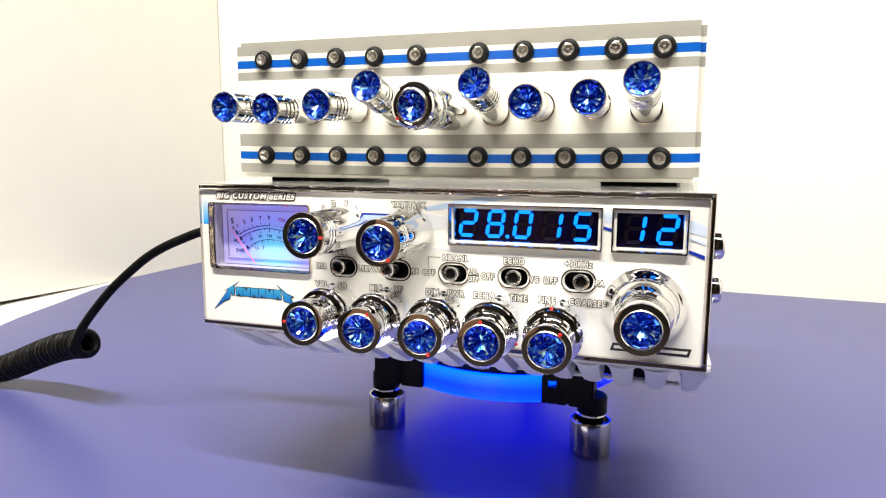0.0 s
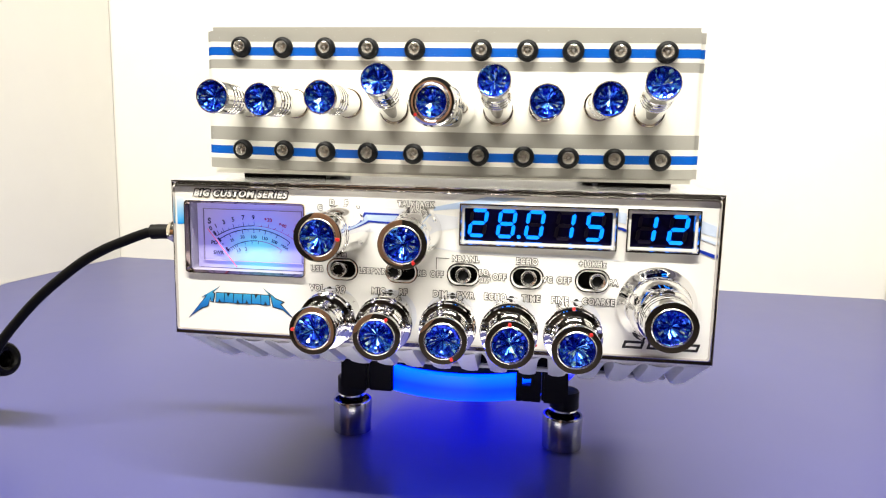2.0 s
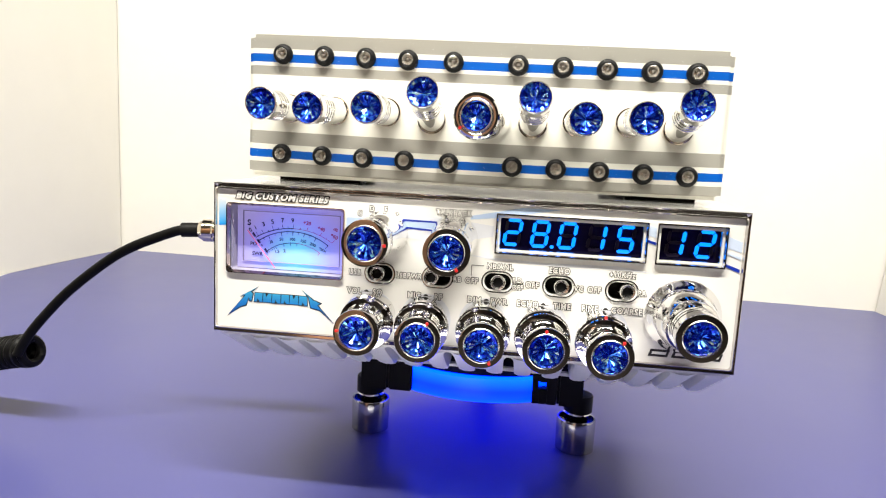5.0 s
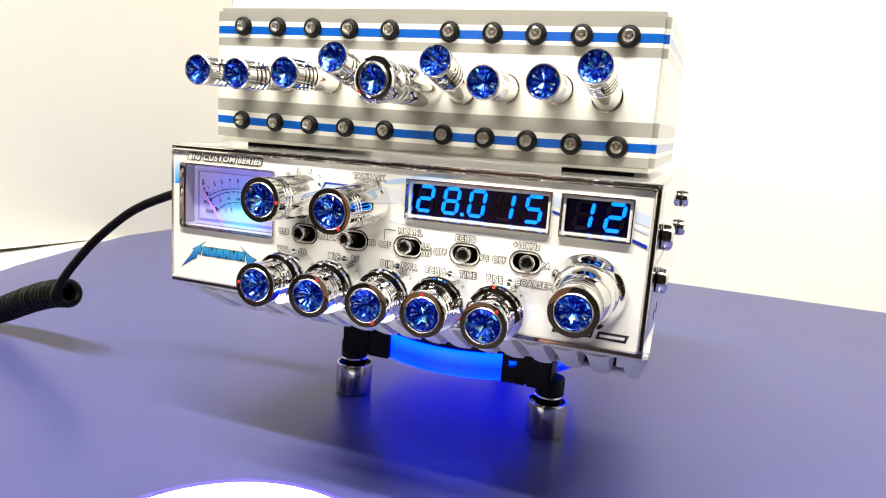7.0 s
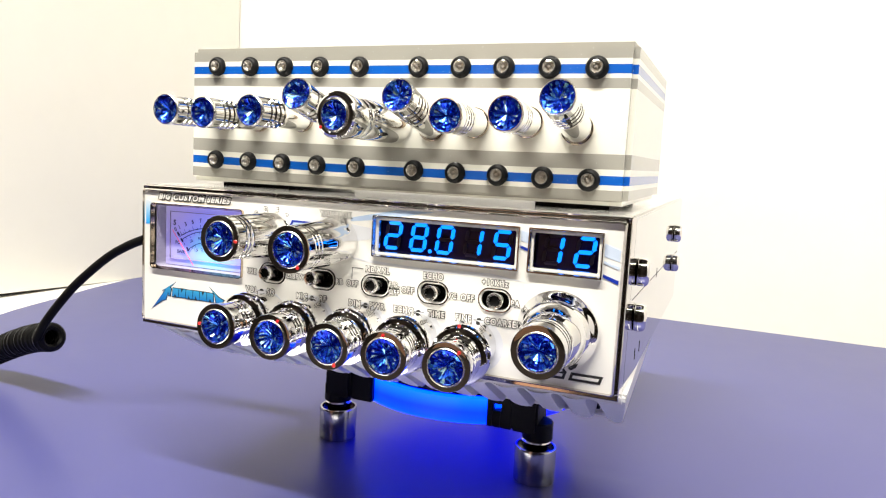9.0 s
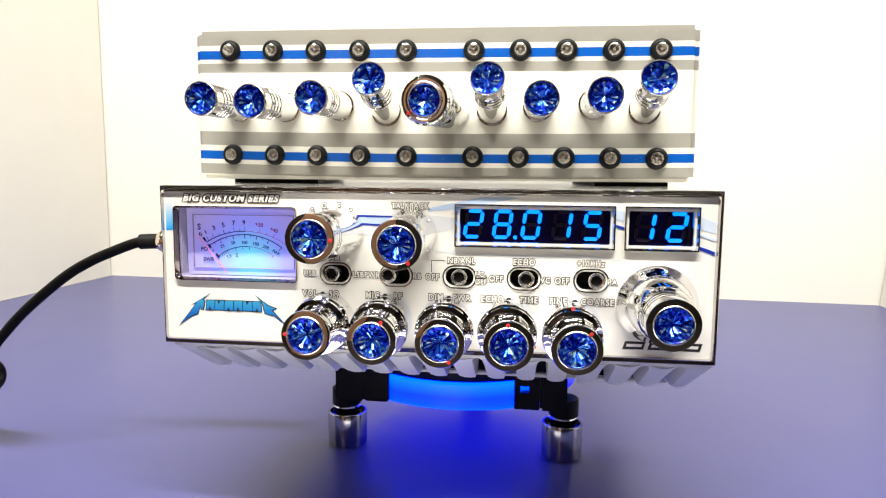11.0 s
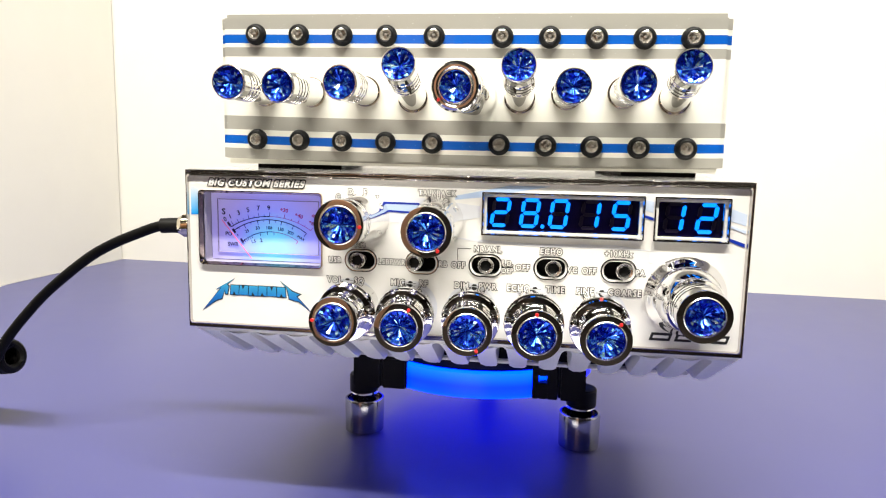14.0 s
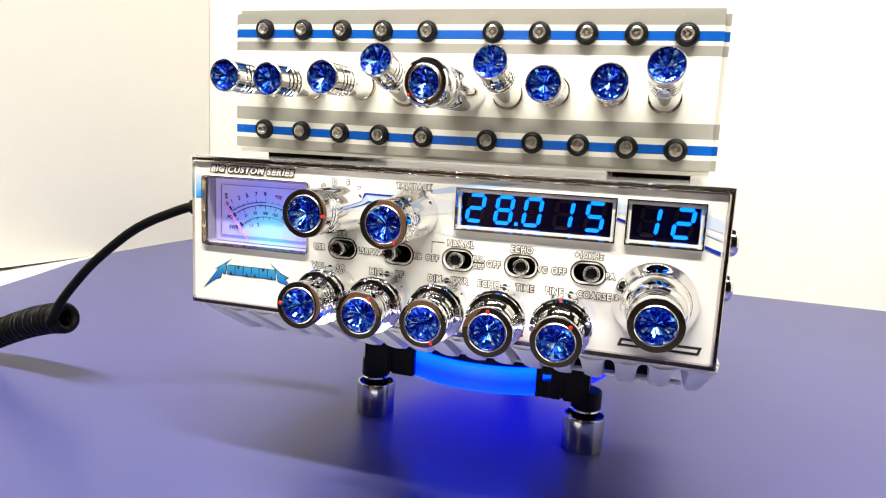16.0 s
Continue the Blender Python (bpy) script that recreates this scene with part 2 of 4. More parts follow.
def logo_material():
    m = material("blue_fade_print", (0.02, 0.25, 0.6), 0.3)
    n, ln = m.node_tree.nodes, m.node_tree.links
    co, sep, rng, ramp = n.new("ShaderNodeTexCoord"), n.new("ShaderNodeSeparateXYZ"), n.new("ShaderNodeMapRange"), n.new("ShaderNodeValToRGB")
    rng.inputs["From Min"].default_value, rng.inputs["From Max"].default_value = 0.0875, 0.099
    e = ramp.color_ramp.elements
    e[0].color, e[1].color = (0.006, 0.04, 0.24, 1), (0.05, 0.36, 0.56, 1)
    e.new(0.55).color = (0.015, 0.17, 0.50, 1)
    ln.new(co.outputs["Object"], sep.inputs[0])
    ln.new(sep.outputs["Z"], rng.inputs["Value"])
    ln.new(rng.outputs[0], ramp.inputs["Fac"])
    ln.new(ramp.outputs["Color"], n["Principled BSDF"].inputs["Base Color"])
    return m


LOGO_BLUE = logo_material()


def band_material():
    m = material("cyan_fade_print", (0.1, 0.4, 0.8), 0.3)
    n, ln = m.node_tree.nodes, m.node_tree.links
    co, sep, rng, ramp = n.new("ShaderNodeTexCoord"), n.new("ShaderNodeSeparateXYZ"), n.new("ShaderNodeMapRange"), n.new("ShaderNodeValToRGB")
    rng.inputs["From Min"].default_value, rng.inputs["From Max"].default_value = 0.1238, 0.1345
    e = ramp.color_ramp.elements
    e[0].color, e[1].color = (0.01, 0.20, 0.68, 1), (0.74, 0.76, 0.78, 1)
    e.new(0.10).color = (0.03, 0.36, 0.80, 1)
    e.new(0.55).color = (0.30, 0.56, 0.80, 1)
    ln.new(co.outputs["Object"], sep.inputs[0])
    ln.new(sep.outputs["Z"], rng.inputs["Value"])
    ln.new(rng.outputs[0], ramp.inputs["Fac"])
    ln.new(ramp.outputs["Color"], n["Principled BSDF"].inputs["Base Color"])
    return m


BAND_BLUE = band_material()

# ---- mesh tools ----
MM = 0.001


def mesh_of(name, bm, *mats, smooth=False, angle=35):
    me = bpy.data.meshes.new(name)
    bmesh.ops.recalc_face_normals(bm, faces=bm.faces)
    if smooth:
        for f in bm.faces:
            f.smooth = True
        for ed in bm.edges:
            if len(ed.link_faces) == 2 and ed.calc_face_angle(0) > radians(angle):
                ed.smooth = False
    bm.to_mesh(me)
    bm.free()
    for m in mats:
        me.materials.append(m)
    return me


def thing(name, place, label, category, group="", kind=""):
    ob = new(name)
    ob.empty_display_size = 0.01
    ob.matrix_basis = Matrix.Translation(place)
    return tagged(ob, label, category, group, kind)


def part(name, data, mat, parent, label="", smooth=False, m=None):
    """One mesh object under a thing or a part; data is a bmesh or a finished mesh."""
    if isinstance(data, bmesh.types.BMesh):
        data = mesh_of(name, data, *([mat] if mat else []), smooth=smooth)
    ob = new(name, data)
    ob.parent = parent
    if parent is not None and parent.type == "EMPTY":
        ob.matrix_parent_inverse = parent.matrix_basis.inverted()
    if m is not None:
        ob.matrix_basis = m
    return tagged(ob, label)


def solid(name, bm, mat, label, category, kind="", smooth=False, group=""):
    ob = new(name, mesh_of(name, bm, mat, smooth=smooth))
    return tagged(ob, label, category, group, kind)


def box(x0, x1, y0, y1, z0, z1, bevel=0.0, bm=None):
    bm = bm or bmesh.new()
    made = bmesh.ops.create_cube(bm, size=1)["verts"]
    for v in made:
        v.co = Vector((x0 + (v.co.x + 0.5) * (x1 - x0), y0 + (v.co.y + 0.5) * (y1 - y0), z0 + (v.co.z + 0.5) * (z1 - z0)))
    if bevel:
        bmesh.ops.bevel(bm, geom=list({e for v in made for e in v.link_edges}), offset=bevel, segments=2, affect="EDGES")
    return bm


def prism(points, y0, y1, bm=None, bevel=0.0):
    """A polygon in x, z drawn out from y0 to y1."""
    bm = bm or bmesh.new()
    a = [bm.verts.new((x, y0, z)) for x, z in points]
    b = [bm.verts.new((x, y1, z)) for x, z in points]
    bm.faces.new(a)
    bm.faces.new(b[::-1])
    n = len(points)
    sides = [bm.faces.new((a[i], b[i], b[(i + 1) % n], a[(i + 1) % n])) for i in range(n)]
    if bevel:
        bmesh.ops.bevel(bm, geom=list({e for f in sides for e in f.edges}), offset=bevel, segments=2, affect="EDGES")
    return bm


def frustum(front, back, bevel=0.0, segments=3):
    """Front and back: (x half width, y, z low, z high)."""
    bm = bmesh.new()
    rows = []
    for w, y, lo, hi in (front, back):
        rows.append([bm.verts.new(p) for p in ((-w, y, lo), (w, y, lo), (w, y, hi), (-w, y, hi))])
    a, b = rows
    bm.faces.new(a)
    bm.faces.new(b[::-1])
    for i in range(4):
        bm.faces.new((a[i], b[i], b[(i + 1) % 4], a[(i + 1) % 4]))
    if bevel:
        bmesh.ops.bevel(bm, geom=bm.edges[:], offset=bevel, segments=segments, affect="EDGES")
    return bm


def lathe(profile, steps=40, bm=None, m=None):
    """Turn (distance along -y, radius) pairs round the y axis."""
    bm = bm or bmesh.new()
    m = m or Matrix.Identity(4)
    rings = []
    for d, r in profile:
        if r < 1e-6:
            rings.append([bm.verts.new(m @ Vector((0, -d, 0)))])
        else:
            rings.append([bm.verts.new(m @ Vector((r * math.cos(2 * math.pi * i / steps), -d, r * math.sin(2 * math.pi * i / steps)))) for i in range(steps)])
    for a, b in zip(rings, rings[1:]):
        for i in range(steps):
            j = (i + 1) % steps
            if len(a) == 1 and len(b) > 1:
                bm.faces.new((a[0], b[i], b[j]))
            elif len(b) == 1 and len(a) > 1:
                bm.faces.new((a[i], b[0], a[j]))
            elif len(a) > 1:
                bm.faces.new((a[i], b[i], b[j], a[j]))
    return bm


def upright(x, y, z):
    """Turns a lathe's axis from -y to +z and puts it at x, y, z."""
    return Matrix.Translation((x, y, z)) @ Euler((radians(-90), 0, 0)).to_matrix().to_4x4()


def rect(x0, x1, z0, z1, r=0.0, n=4):
    """A rectangle, rounded by r, as x, z points."""
    if not r:
        return [(x0, z0), (x1, z0), (x1, z1), (x0, z1)]
    pts = []
    for cx, cz, a in ((x1 - r, z0 + r, -90), (x1 - r, z1 - r, 0), (x0 + r, z1 - r, 90), (x0 + r, z0 + r, 180)):
        for i in range(n + 1):
            t = radians(a + 90 * i / n)
            pts.append((cx + r * math.cos(t), cz + r * math.sin(t)))
    return pts


def sheet_with_holes(outer, holes, y0, y1):
    """A plate in x, z with openings through it, from y0 (front) to y1."""
    bm = bmesh.new()
    loops = []
    for loop in (outer, *holes):
        vs = [bm.verts.new((x, y0, z)) for x, z in loop]
        loops.append(vs)
        for i in range(len(vs)):
            bm.edges.new((vs[i], vs[(i + 1) % len(vs)]))
    bmesh.ops.triangle_fill(bm, use_beauty=True, use_dissolve=False, edges=bm.edges[:], normal=(0, -1, 0))
    front = bm.faces[:]
    back = {}
    for f in front:
        for v in f.verts:
            if v not in back:
                back[v] = bm.verts.new((v.co.x, y1, v.co.z))
    for f in front:
        bm.faces.new([back[v] for v in reversed(f.verts)])
    for vs in loops:
        for i in range(len(vs)):
            a, b = vs[i], vs[(i + 1) % len(vs)]
            bm.faces.new((a, b, back[b], back[a]))
    return bm


def frame_ring(outer, inner, y_edge, y_top, y_back, bm=None):
    """A picture frame between two loops of equal length; its inner edge sinks to y_back."""
    bm = bm or bmesh.new()
    k = len(outer)
    mid = [((3 * o[0] + i[0]) / 4, (3 * o[1] + i[1]) / 4) for o, i in zip(outer, inner)]
    rows = [[bm.verts.new((x, y, z)) for x, z in loop] for loop, y in ((outer, y_edge), (outer, y_top), (mid, y_top), (inner, y_back))]
    for a, b in zip(rows, rows[1:]):
        for i in range(k):
            j = (i + 1) % k
            bm.faces.new((a[i], a[j], b[j], b[i]))
    return bm


def tray(loop, y0, y1):
    """Side walls and floor of a recess."""
    bm = bmesh.new()
    a = [bm.verts.new((x, y0, z)) for x, z in loop]
    b = [bm.verts.new((x, y1, z)) for x, z in loop]
    bm.faces.new(b)
    for i in range(len(loop)):
        j = (i + 1) % len(loop)
        bm.faces.new((a[i], a[j], b[j], b[i]))
    return bm


def tube(points, radius, steps=12, caps=True, bm=None):
    """A round cord along the points."""
    bm = bm or bmesh.new()
    pts = [Vector(p) for p in points]
    side = None
    rings = []
    for i, p in enumerate(pts):
        d = (pts[min(i + 1, len(pts) - 1)] - pts[max(i - 1, 0)]).normalized()
        if side is None:
            side = d.orthogonal().normalized()
        side = (side - d * side.dot(d)).normalized()
        up = d.cross(side)
        rings.append([bm.verts.new(p + radius * (side * math.cos(2 * math.pi * k / steps) + up * math.sin(2 * math.pi * k / steps))) for k in range(steps)])
    for a, b in zip(rings, rings[1:]):
        for k in range(steps):
            j = (k + 1) % steps
            bm.faces.new((a[k], a[j], b[j], b[k]))
    if caps:
        bm.faces.new(rings[0][::-1])
        bm.faces.new(rings[-1])
    return bm


def spline(points, n=12):
    """Catmull-Rom points through the given ones."""
    p = [Vector(q) for q in points]
    p = [2 * p[0] - p[1], *p, 2 * p[-1] - p[-2]]
    out = []
    for i in range(1, len(p) - 2):
        a, b, c, d = p[i - 1:i + 3]
        for k in range(n):
            t = k / n
            out.append(0.5 * (2 * b + (c - a) * t + (2 * a - 5 * b + 4 * c - d) * t * t + (3 * b - a - 3 * c + d) * t ** 3))
    return [*out, p[-2]]


def aim(base, tip):
    """The pose that turns a lathe's -y axis from base towards tip."""
    d = (Vector(tip) - Vector(base)).normalized()
    return Matrix.Translation(base) @ Vector((0, -1, 0)).rotation_difference(d).to_matrix().to_4x4()


# ---- writing ----
WRITING = []


def writing(text, x, z, height, parent, y=-0.0002, outline=True, ink=None, shear=0.0, turn=0.0, squeeze=1.0, name="label_text", bold=0.0):
    """Letters printed on the front; centred on x, z, with capitals of the given height."""
    WRITING.append((text, x, z, height, parent, y, outline, ink, shear, turn, squeeze, name, bold))


def set_writing():
    made = []
    for text, x, z, height, parent, y, outline, ink, shear, turn, squeeze, name, bold in WRITING:
        layers = []
        size = height / 0.70
        for grow, lift in (((0.16 + bold, 0.0), (0.045 + bold * 0.3, -0.00006)) if outline else ((bold, 0.0),)):
            cu = bpy.data.curves.new("text", "FONT")
            cu.body, cu.size, cu.align_x, cu.align_y = text, size, "CENTER", "CENTER"
            cu.shear, cu.offset, cu.resolution_u = shear, grow * height, 3
            cu.space_character = 1.16 if outline else 1.0
            ob = new("text", cu)
            layers.append((ob, lift))
        made.append(layers)
    dg = bpy.context.evaluated_depsgraph_get()
    dg.update()
    for layers, row in zip(made, WRITING):
        text, x, z, height, parent, y, outline, ink, shear, turn, squeeze, name, bold = row
        bm = bmesh.new()
        for k, (ob, lift) in enumerate(layers):
            me = bpy.data.meshes.new_from_object(ob.evaluated_get(dg))
            start = len(bm.faces)
            me.transform(pose(x, y + lift, z, 90, 0, 0) @ pose(0, 0, 0, 0, 0, turn) @ Matrix.Diagonal((squeeze, 1, 1, 1)))
            bm.from_mesh(me)
            bm.faces.ensure_lookup_table()
            for f in bm.faces[start:]:
                f.material_index = k
            bpy.data.meshes.remove(me)
        me = bpy.data.meshes.new(name)
        bm.to_mesh(me)
        bm.free()
        for m in ((BLACK_INK, WHITE_INK) if outline else (ink or BLACK_INK,)):
            me.materials.append(m)
        part(name, me, None, parent)
        for ob, _ in layers:
            cu = ob.data
            bpy.data.objects.remove(ob)
            bpy.data.curves.remove(cu)


# ---- the set: table, paper, boards and an added, unseen dim room round them ----
FLOOR = 0.0030
table = thing("table", (0, 0.1, -0.75), "white laminate table under the paper sheet", "table")
part("tabletop", box(-0.560, 0.60, -0.142, 0.75, FLOOR - 0.03, FLOOR, 0.002), TABLE_WHITE, table)
for lx in (-0.52, 0.55):
    for ly in (-0.10, 0.69):
        part("leg", box(lx - 0.02, lx + 0.02, ly - 0.02, ly + 0.02, -0.75, FLOOR - 0.0305, 0.002), TABLE_WHITE, table)


def paper_left(y):
    """Where the paper's trimmed edge runs, at depth y."""
    steps = [(-0.40, -0.30), (-0.1, -0.35), (0.05, -0.405), (0.126, -0.443), (0.21, -0.482), (0.27, -0.502), (0.33, -0.524), (0.40, -0.5425), (0.62, -0.5425)]
    for (a, p), (b, q) in zip(steps, steps[1:]):
        if y <= b:
            return p + (q - p) * max(0, (y - a) / (b - a))
    return steps[-1][1]


def paper_sheet():
    bm = bmesh.new()
    nx, ny, rows = 70, 70, []
    for j in range(ny + 1):
        row = []
        for i in range(nx + 1):
            u, v = i / nx, j / ny
            y = -0.138 + v * (0.6040 + 0.138)
            x0, x1 = paper_left(y), 0.4325
            x = x0 + (x1 - x0) * u
            if j == ny:
                y -= (x + 0.545) * 0.0480
            elif y > 0.5:
                y -= (x + 0.545) * 0.0480 * (y - 0.5) / 0.1040
            lift = 0.0004 + 0.00035 * noise.noise((x * 9, y * 9, 0.3))
            d = math.hypot(x - 0.085, (y - 0.105) * 2.2)
            lift += 0.0009 * math.exp(-(d / 0.012) ** 2)
            row.append(bm.verts.new((x, y, FLOOR + max(0.0002, lift))))
        rows.append(row)
    for a, b in zip(rows, rows[1:]):
        for i in range(nx):
            bm.faces.new((a[i], a[i + 1], b[i + 1], b[i]))
    return bm


solid("paper_sheet", paper_sheet(), PAPER, "smooth violet-blue paper sheet laid over the white table", "paper sheet", smooth=True)

# white boards that stand round the paper
bm = bmesh.new()
for p in (-0.552, 0.6060), (0.560, 0.5525), (0.560, 0.5575), (-0.552, 0.6110):
    bm.verts.new((*p, FLOOR + 0.0003))
for p in (-0.552, 0.6060), (0.560, 0.5525), (0.560, 0.5575), (-0.552, 0.6110):
    bm.verts.new((*p, 0.76))
bm.verts.ensure_lookup_table()
for q in (0, 1, 5, 4), (1, 2, 6, 5), (2, 3, 7, 6), (3, 0, 4, 7), (4, 5, 6, 7), (3, 2, 1, 0):
    bm.faces.new([bm.verts[i] for i in q])
solid("wall_back", bm, FOAM_BOARD, "plain white board wall behind the radio", "wall", kind="structure")

bm = bmesh.new()
left = [(-0.13, 0.0140), (0.16, 0.0100), (0.37, 0.0036), (0.6035, 0.0036), (0.6035, 0.74), (-0.13, 0.74)]
a = [bm.verts.new((-0.5440, y, z)) for y, z in left]
b = [bm.verts.new((-0.5490, y, z)) for y, z in left]
bm.faces.new(a)
bm.faces.new(b[::-1])
for i in range(6):
    bm.faces.new((a[i], b[i], b[(i + 1) % 6], a[(i + 1) % 6]))
solid("wall_left", bm, FOAM_BOARD, "plain white board wall lifted off the table at its front", "wall", kind="structure")

bm = bmesh.new()
right = [(-0.10, 0), (0.5555, 0), (0.5526, 0.735), (-0.10, 0.735)]
a = [bm.verts.new((0.4332 + z * 0.075, y, z + FLOOR + 0.0003)) for y, z in right]
b = [bm.verts.new((0.4382 + z * 0.075, y, z + FLOOR + 0.0003)) for y, z in right]
bm.faces.new(a)
bm.faces.new(b[::-1])
for i in range(4):
    bm.faces.new((a[i], b[i], b[(i + 1) % 4], a[(i + 1) % 4]))
solid("wall_right", bm, FOAM_BOARD, "plain white board wall leaning slightly outward", "wall", kind="structure")

# Unseen room shell, added so the chrome mirrors dark brown surroundings.
solid("floor", box(-1.8, 1.8, -2.9, 1.6, -0.80, -0.7505), ROOM_PAINT, "unseen dim room floor added for reflections", "floor", kind="structure")
solid("ceiling", box(-1.8, 1.8, -2.9, 1.6, 1.60, 1.65), ROOM_CEILING, "unseen dim room ceiling added for reflections", "ceiling", kind="structure")
solid("wall_room_front", box(-1.8, 1.8, -2.95, -2.9, -0.75, 1.60), ROOM_PAINT, "unseen dim brown room wall added for reflections", "wall", kind="structure")
# Made-up tan panel out of view; gives the chrome rings their copper reflections.
solid("tan_reflection_panel", box(-1.06, -0.38, -2.898, -2.86, -0.75, 1.28, 0.003), TAN_REFLECTOR, "unseen tan panel added for copper reflections in the knob rings", "door", kind="structure")
solid("wall_room_back", box(-1.8, 1.8, 1.6, 1.65, -0.75, 1.60), ROOM_PAINT, "unseen dim brown room wall added for reflections", "wall", kind="structure")
solid("wall_room_left", box(-1.85, -1.8, -2.9, 1.6, -0.75, 1.60), ROOM_PAINT, "unseen dim brown room wall added for reflections", "wall", kind="structure")
solid("wall_room_right", box(1.8, 1.85, -2.9, 1.6, -0.75, 1.60), ROOM_PAINT, "unseen dim brown room wall added for reflections", "wall", kind="structure")

disc = thing("puck_light", (-0.0201, -0.068, FLOOR), "round flat light, glowing white, with a violet rim, on the paper", "light")
part("light_face", lathe([(0, 0), (0, 0.0575), (0.0016, 0.0575), (0.0018, 0.0569), (0.0018, 0)], 72, m=upright(-0.0201, -0.068, FLOOR + 0.0012)), DISC_WHITE, disc, smooth=True)
part("rim", lathe([(0, 0.0577), (0, 0.0598), (0.0018, 0.0598), (0.0022, 0.0594), (0.0022, 0.0579), (0, 0.0577)], 72, m=upright(-0.0201, -0.068, FLOOR + 0.0012)), DISC_RIM, disc, "violet-blue rim", smooth=True)

# ---- the lit stand ----
stand = thing("light_stand", (0, 0.15, 0), "black stand with glowing blue ring and steel feet", "stand")
CX, CY = 0.0, 0.155


def arc_band(profile, a0, a1, steps=40):
    """A closed profile of (radius, height) swept round the stand's axis between two angles."""
    bm = bmesh.new()
    rows = []
    for i in range(steps + 1):
        t = radians(a0 + (a1 - a0) * i / steps)
        rows.append([bm.verts.new((CX + q * math.cos(t), CY + q * math.sin(t), z)) for q, z in profile])
    n = len(profile)
    for a, b in zip(rows, rows[1:]):
        for i in range(n):
            bm.faces.new((a[i], a[(i + 1) % n], b[(i + 1) % n], b[i]))
    bm.faces.new(rows[0])
    bm.faces.new(rows[-1][::-1])
    return bm


part("diffuser_ring", arc_band([(0.0670, 0.0281), (0.0690, 0.0281), (0.0697, 0.0287), (0.0700, 0.0412), (0.0694, 0.0418), (0.0670, 0.0418)], 222, 318), DIFFUSER, stand, "glowing blue frosted ring", smooth=True)
part("base_diffuser", lathe([(0, 0), (0, 0.0655), (0.0012, 0.0655), (0.0012, 0)], 72, m=upright(CX, CY, 0.0285)), BASE_GLOW, stand, "glowing blue underside")
part("top_plate", lathe([(0, 0), (0, 0.0665), (0.0168, 0.0640), (0.0168, 0)], 72, m=upright(CX, CY, 0.0420)), BLACK_PLASTIC, stand)


part("side_diffuser", arc_band([(0.0590, 0.0300), (0.0620, 0.0300), (0.0620, 0.0416), (0.0590, 0.0416)], -42, 222, 72), DIFFUSER, stand, "glowing blue ring behind the brackets")


def foot(x, y):
    low = FLOOR + 0.0006
    f = part("foot_cup", lathe([(0, 0), (0, 0.0094), (0.0005, 0.0101), (0.0168, 0.0103), (0.0176, 0.0100), (0.0176, 0.0091), (0.0140, 0.0088), (0.0140, 0)], 48, m=upright(x, y, low)),
             STEEL, stand, "polished steel cup foot", smooth=True)
    part("foot_stem", lathe([(0.0135, 0), (0.0135, 0.0062), (0.0190, 0.0066), (0.0205, 0.0072), (0.0215, 0.0066), (0.0262, 0.0060), (0.0262, 0)], 32, m=upright(x, y, low)), CHROME, f, smooth=True)


foot(-0.0568, 0.0965)
foot(0.0555, 0.0965)
foot(0.0, 0.2300)


def foot_collar(x, owner):
    part("foot_collar", lathe([(0, 0), (0, 0.0070), (0.0006, 0.0075), (0.0088, 0.0075), (0.0094, 0.0070), (0.0094, 0)], 28, m=upright(x, 0.0965, 0.0248)), BLACK_PLASTIC, owner, smooth=True)


bracket = part("bracket", box(-0.0610, -0.0460, 0.088, 0.110, 0.0290, 0.0589, 0.0012), BLACK_PLASTIC, stand, smooth=True)
part("bracket_arm", box(-0.0465, -0.0335, 0.0905, 0.106, 0.0285, 0.0450, 0.0008), BLACK_PLASTIC, bracket, smooth=True)
foot_collar(-0.0572, bracket)
bracket = part("bracket", box(0.0440, 0.0572, 0.088, 0.110, 0.0290, 0.0589, 0.0012), BLACK_PLASTIC, stand, "slotted black bracket", smooth=True)
for q in (0.0310, 0.0342, 0.0905, 0.106, 0.0285, 0.0450), (0.0384, 0.0438, 0.0905, 0.106, 0.0285, 0.0450), (0.0342, 0.0384, 0.0905, 0.106, 0.0404, 0.0450), \
         (0.0342, 0.0384, 0.0905, 0.106, 0.0285, 0.0370):
    part("bracket_arm", box(*q, 0.0004), BLACK_PLASTIC, bracket)
foot_collar(0.0560, bracket)
part("bracket", box(-0.010, 0.010, 0.215, 0.240, 0.0285, 0.0589, 0.001), BLACK_PLASTIC, stand)

# ---- the radio ----
radio = thing("radio", (0, 0.1, 0.0590), "white and chrome radio with blue crystal knobs and lit displays", "radio")
bm = bmesh.new()
rows = [[bm.verts.new((x, y, z)) for x, z in loop] for loop, y in ((rect(-0.0996, 0.0996, 0.0828, 0.1385), 0.0060), (rect(-0.0996, 0.0996, 0.0828, 0.1385), 0.0018), (rect(-0.1011, 0.1011, 0.0808, 0.1401), 0.0012),
        (rect(-0.1014, 0.1014, 0.0805, 0.1405), 0.0016), (rect(-0.1018, 0.1018, 0.0806, 0.1408), 0.0104))]
for a, b in zip(rows, rows[1:]):
    for i in range(4):
        bm.faces.new((a[i], a[(i + 1) % 4], b[(i + 1) % 4], b[i]))
part("collar", bm, COLLAR_CHROME, radio, "smoked chrome edge")
part("chassis", frustum((0.1018, 0.0096, 0.0806, 0.1408), (0.1099, 0.235, 0.0820, 0.1465), 0.0009), CASE_CHROME, radio, "polished chrome case", smooth=True)
